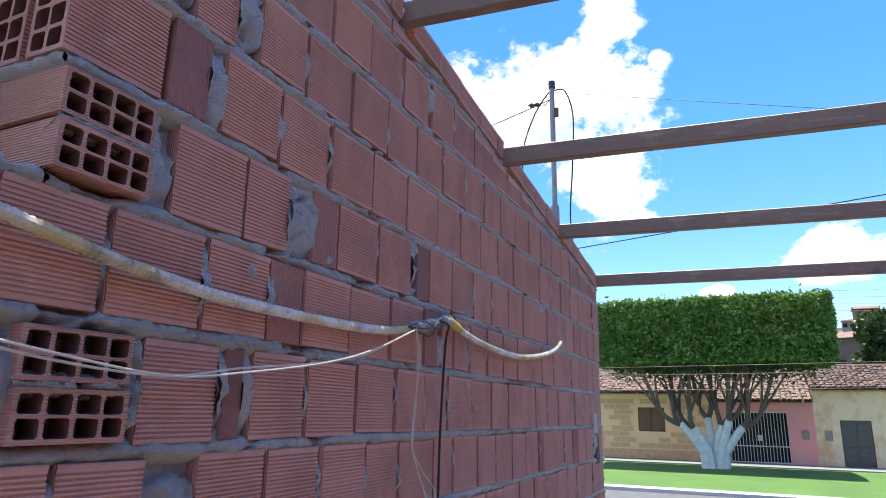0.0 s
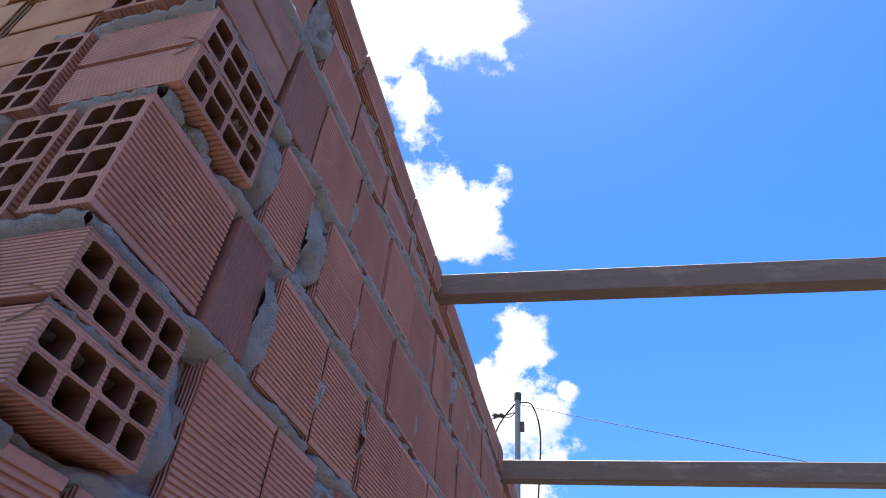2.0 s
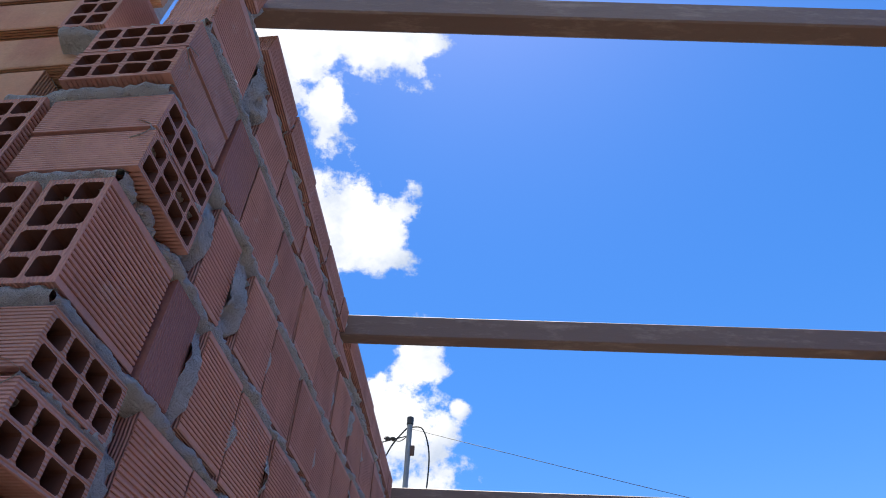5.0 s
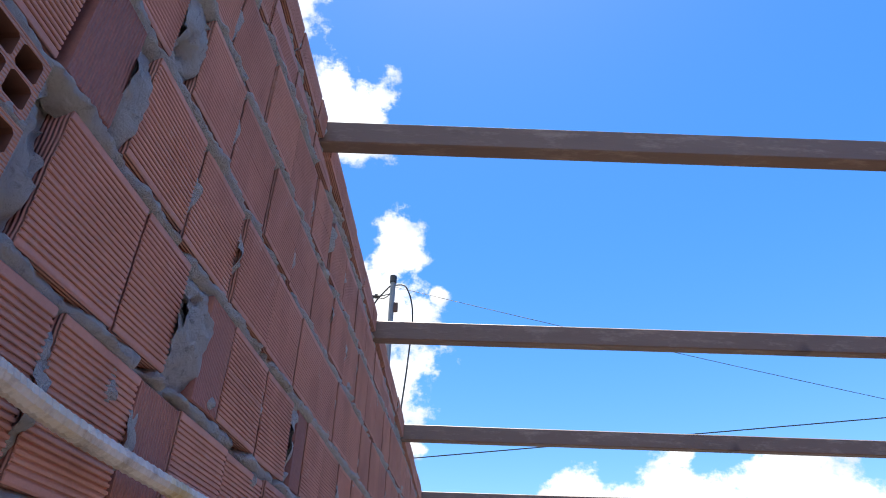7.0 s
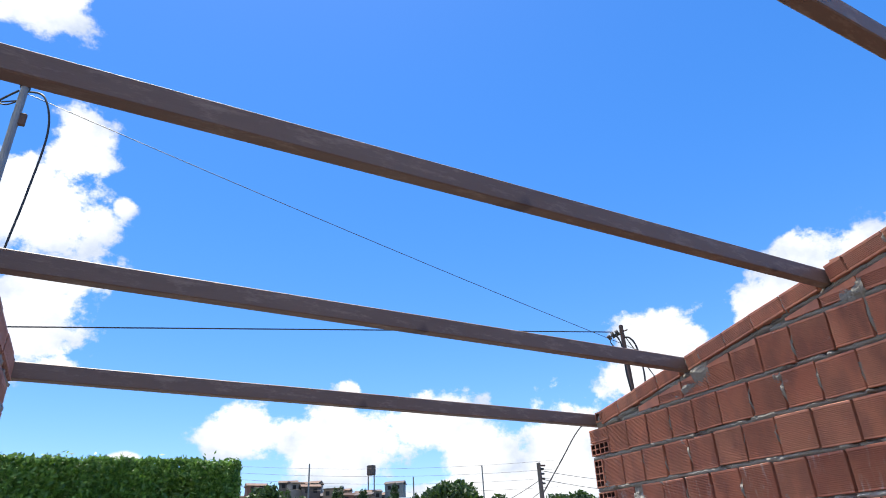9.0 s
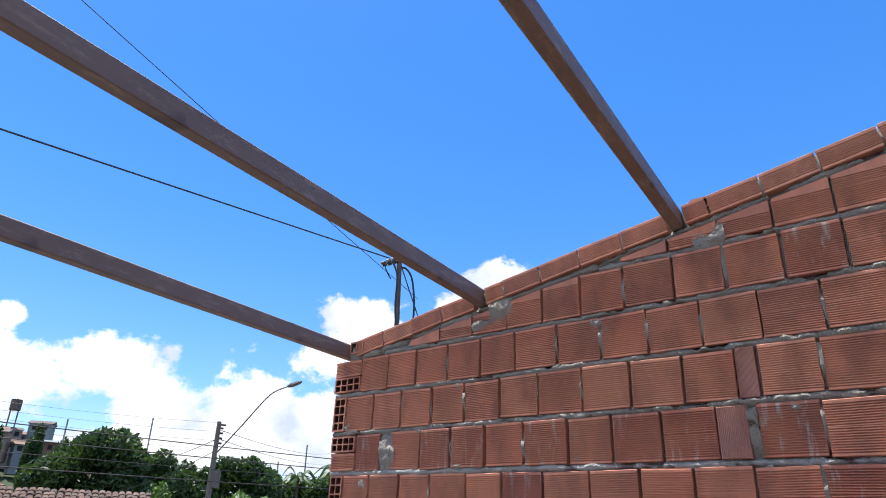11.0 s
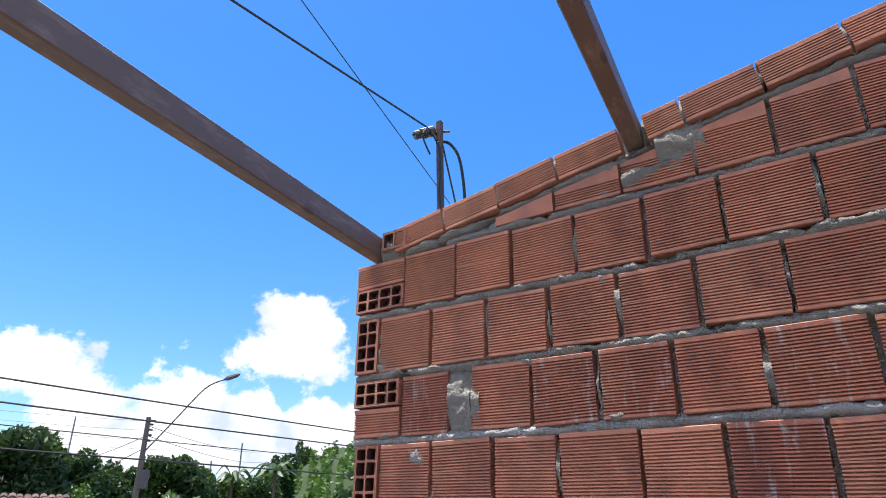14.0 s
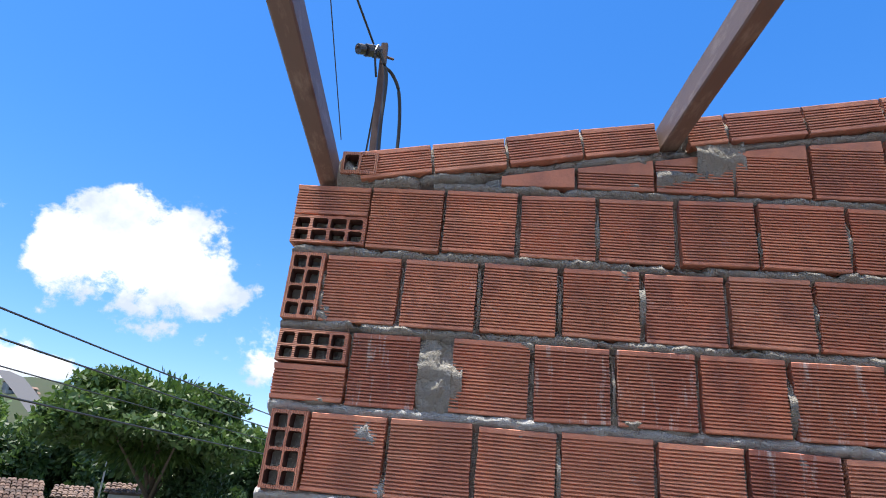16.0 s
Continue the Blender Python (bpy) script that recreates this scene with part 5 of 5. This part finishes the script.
# ---------------------------------------------------------------- street lamp and far masts
def street_lamp():
    base = at_dir(31.7, 0, 40, E12)
    up = (at_dir(31.55, 9.2, 40, E12)).z - GZ
    t = thing("street_lamp", "concrete street pole with a long steel lamp arm", "street lamp", at=(base.x, base.y, GZ))
    part("pole", tube([(0, 0, 0), (0, 0, up)], [0.19, 0.12], 10), plain("dark_concrete", (0.14, 0.13, 0.125), rough=0.9), t)
    a = at_dir(31.65, 6.5, 40, E12) - base
    b = at_dir(35.5, 11.6, 40, E12) - base
    c = at_dir(36.9, 12.4, 40, E12) - base
    d = at_dir(38.1, 12.9, 40, E12) - base
    dz = Vector((0, 0, base.z - GZ))
    part("arm", tube(spline([a + dz, (a + b) / 2 + dz, b + dz, c + dz], 6), 0.04, 8), M_GREYMETAL, t)
    head = part("lamp_head", tube([c + dz, c + dz + (d - c) * 0.25, c + dz + (d - c) * 0.8, d + dz], [0.06, 0.14, 0.12, 0.05], 8), M_GREYMETAL, t, "grey lamp head")
    for k in range(4):
        part("rack_insulator", tube([(0.14, 0, up - 0.35 - 0.28 * k), (0.32, 0, up - 0.35 - 0.28 * k)], 0.06, 8), M_PORCELAIN, t)
    part("crossarm", boxed(-0.1, 0.45, -0.05, 0.05, up - 0.2, up - 0.1), M_RUST, t)
    part("transformer", tube([(0.22, -0.1, up - 3.6), (0.22, -0.1, up - 2.7)], 0.26, 12), M_GREYMETAL, t)


street_lamp()
for az, el, dist in ((12.2, 9.7, 150), (26.8, 9.0, 150), (20.9, 8.4, 120), (39.1, 7.6, 110), (49.6, 7.2, 120), (57.3, 5.3, 45), (36.9, 6.2, 110)):
    p = at_dir(az, el, dist, E12)
    t = thing("street_pole", "thin far utility pole", "pole", "far utility poles", at=(p.x, p.y, GZ))
    part("shaft", tube([(0, 0, 0), (0, 0, p.z - GZ)], dist * 0.0011, 6), M_GALV, t)
for k in range(4):
    a, b = at_dir(6, 9.6 - 0.5 * k, 150, E12), at_dir(33, 9.0 - 0.7 * k, 150, E12)
    wire(a, b, 1.2, 0.03, "far power line over the town")
wire(at_dir(31.65, 7.8, 40, E12), at_dir(24, 5.2, 62, E12), 0.5, 0.02)
wire(at_dir(31.65, 6.9, 40, E12), at_dir(24, 3.2, 46, E12), 0.3, 0.02)
wire(at_dir(31.65, 8.6, 40, E12), at_dir(41, 7.0, 120, E12), 0.6, 0.02)
wire(at_dir(31.65, 7.9, 40, E12), at_dir(41, 6.2, 120, E12), 0.6, 0.02)


# ---------------------------------------------------------------- the far hill with its town
def hill(name, label, az0, az1, tops, dist, mat, depth=120):
    """A hillside seen across the valley: its crest follows tops (azimuth, degrees up)."""
    bm = bmesh.new()
    n = 40
    rows = []
    for i in range(n + 1):
        az = az0 + (az1 - az0) * i / n
        el = np.interp(az, [t[0] for t in tops], [t[1] for t in tops])
        col = []
        for j in range(8):
            t = j / 7
            d = dist + depth * (t - 1)
            p = at_dir(az, el, dist, E12)
            q = at_dir(az, 0, d, E12)
            z = GZ + (p.z - GZ) * (t ** 1.2) + 0.03 * dist * 0.1 * noise.noise(Vector((az * 0.8, t * 3, dist))) * t
            col.append(bm.verts.new((q.x, q.y, z)))
        q = at_dir(az, 0, dist + depth, E12)
        col.append(bm.verts.new((q.x, q.y, GZ)))
        rows.append(col)
    for a, b in zip(rows, rows[1:]):
        for j in range(8):
            bm.faces.new((a[j], b[j], b[j + 1], a[j + 1]))
    return tagged(part(name, bm, mat, smooth=True), label, "hill", kind="structure")


M_HILL = plain("grassy_slope", (0.030, 0.050, 0.018), (0.042, 0.048, 0.024), 0.95, 0.05)
M_HILLBRIGHT = plain("bright_green_slope", (0.032, 0.060, 0.014), (0.020, 0.036, 0.011), 0.95, 0.12)
hill("hill_town", "far hillside under the town", -40, 34, [(-40, 5), (4, 6.4), (10, 7.2), (18, 7.2), (22, 6.2), (26, 4.0), (34, 2)], 230, M_HILL)
hill("hill_green", "grassy green hill beside the road", 40, 62, [(40, 3), (44.5, 6.2), (47.2, 7.4), (49.2, 7.1), (50.3, 6.3), (52, 3.6), (62, 2)], 105, M_HILLBRIGHT, 40)
hill("hill_far", "far wooded ridge with houses", 44, 110, [(44, 4), (48, 7.0), (52, 8.0), (56, 7.8), (64, 6.0), (110, 5)], 260, M_HILL)

WALLS = [plain(f"town_wall_{k}", c, rough=0.9, scale=0.6) for k, c in enumerate(((0.27, 0.25, 0.24), (0.24, 0.13, 0.10), (0.27, 0.20, 0.15), (0.15, 0.125, 0.12), (0.23, 0.27, 0.30), (0.36, 0.33, 0.31)))]
town = random.Random(21)


def far_house(az, el, dist, w, h, mat, tile):
    p = at_dir(az, el, dist, E12)
    t = thing("far_house", "small far house on the hillside", "house", "houses on the far hill", at=(p.x, p.y, p.z - h))
    t.rotation_euler = (0, 0, radians(-az + town.uniform(-25, 25)))
    part("wall", boxed(-w / 2, w / 2, 0, w * 0.8, -4, h), mat, t)
    bm = bmesh.new()
    v = [bm.verts.new(q) for q in ((-w * 0.56, -0.5, h - 0.05), (w * 0.56, -0.5, h - 0.05), (w * 0.56, w * 0.4, h + w * 0.17), (-w * 0.56, w * 0.4, h + w * 0.17), (w * 0.56, w * 0.85, h - 0.05), (-w * 0.56, w * 0.85, h - 0.05))]
    bm.faces.new((v[0], v[1], v[2], v[3]))
    bm.faces.new((v[3], v[2], v[4], v[5]))
    bm.faces.new((v[1], v[4], v[2]))
    bm.faces.new((v[0], v[3], v[5]))
    part("roof", bm, tile, t)
    for k in (-0.25, 0.22):
        part("window", boxed(w * k - 0.5, w * k + 0.5, -0.06, 0.01, h * 0.35, h * 0.35 + 1.1), M_DARK, t)


for k in range(58):
    az = town.uniform(4.5, 20)
    crest = np.interp(az, [4, 10, 18, 24, 29], [7.9, 8.5, 8.4, 7.6, 6.2])
    far_house(az, crest - 0.25 - town.uniform(0, 2.6), town.uniform(170, 225), town.uniform(3.5, 6.5), town.uniform(1.8, 2.8), town.choice(WALLS), town.choice((M_TILE, M_TILE_OLD, WALLS[4], WALLS[3])))
for k in range(6):
    far_house(town.uniform(49, 58), town.uniform(6.6, 7.6), 240, town.uniform(4, 7), town.uniform(3, 4), town.choice(WALLS), town.choice((M_TILE, M_TILE_OLD)))
for az, el, dist, w in ((6.9, 6.9, 96, 6), (9.6, 6.6, 110, 6)):
    far_house(az, el - 0.8, dist, w, 6.0, WALLS[3], M_TILE_OLD)
scrub = np.random.default_rng(9)
pts = []
for k in range(9000):
    az, t = scrub.uniform(41, 51), scrub.uniform(0.25, 1.0)
    el = float(np.interp(az, [40, 44.5, 47.2, 49.2, 50.3, 52], [3, 6.2, 7.4, 7.1, 6.3, 3.6]))
    if noise.noise(Vector((az * 1.3, t * 4, 2))) < -0.05:
        continue
    q = at_dir(az, 0, 105 - 40 * (1 - t), E12)
    z = GZ + (at_dir(az, el, 105, E12).z - GZ) * t ** 1.2
    pts.append((q.x, q.y, z + abs(scrub.normal()) * 0.7))
tagged(part("scrub", leaf_mesh(pts, 0.45, 4), M_LEAF_BRIGHT), "green scrub covering the hillside", "scrub", kind="stuff")
p = at_dir(17.4, 9.6, 200, E12)
wt = thing("water_tower", "far water tank on a slim tower", "water tower", at=(p.x, p.y, p.z - 12))
part("tank", tube([(0, 0, 8.6), (0, 0, 11.2)], 1.3, 14), WALLS[3], wt)
for sx in (-0.9, 0.9):
    part("leg", tube([(sx, 0, -10), (sx, 0, 8.6)], 0.18, 6), WALLS[3], wt)

# the road that climbs the far hill
bm = bmesh.new()
L = [(54.6, 4.6, 90), (53.4, 5.8, 120), (52.2, 7.0, 150), (51.2, 7.9, 185), (50.2, 8.2, 200)]
vs = []
for az, el, d in L:
    p = at_dir(az, el, d, E16)
    s = Vector((math.cos(radians(az)), -math.sin(radians(az)), 0)) * (1.5 * d / 110)
    vs.append((bm.verts.new(p - s), bm.verts.new(p + s)))
for a, b in zip(vs, vs[1:]):
    bm.faces.new((a[0], a[1], b[1], b[0]))
tagged(part("road_hill", bm, plain("pale_road", (0.10, 0.10, 0.107), rough=0.9)), "pale road climbing the far hill", "road", kind="structure")


def palm(az, el, dist, seed):
    p = at_dir(az, el, dist, E12)
    h = p.z - GZ
    t = thing("palm_tree", "small far palm tree", "tree", "far palms", at=(p.x, p.y, GZ))
    part("trunk", tube([(0, 0, 0), (0, 0, h * 0.86)], [0.2, 0.12], 7), M_BARK, t)
    rr = random.Random(seed)
    for k in range(13):
        a = k / 13 * 2 * math.pi + rr.uniform(-0.2, 0.2)
        L2, up = h * 0.22 * rr.uniform(0.8, 1.2), rr.uniform(0.0, 0.14) * h
        bm = bmesh.new()
        q = spline([(0, 0, h * 0.86), (math.cos(a) * L2 * 0.5, math.sin(a) * L2 * 0.5, h * 0.86 + up), (math.cos(a) * L2, math.sin(a) * L2, h * 0.80 + up * 0.3)], 5)
        s = Vector((-math.sin(a), math.cos(a), 0))
        for i in range(len(q) - 1):
            w0 = 0.32 * math.sin(math.pi * (i + 0.4) / len(q))
            w1 = 0.32 * math.sin(math.pi * (i + 1.4) / len(q))
            b1 = [bm.verts.new(v) for v in (q[i] - s * w0 - Vector((0, 0, w0 * 0.6)), q[i], q[i + 1], q[i + 1] - s * w1 - Vector((0, 0, w1 * 0.6)))]
            b2 = [bm.verts.new(v) for v in (q[i], q[i] + s * w0 - Vector((0, 0, w0 * 0.6)), q[i + 1] + s * w1 - Vector((0, 0, w1 * 0.6)), q[i + 1])]
            bm.faces.new(b1)
            bm.faces.new(b2)
        part("frond", bm, M_LEAF_DARK, t)


palm(38.6, 6.0, 75, 1)
palm(41.8, 6.6, 70, 2)
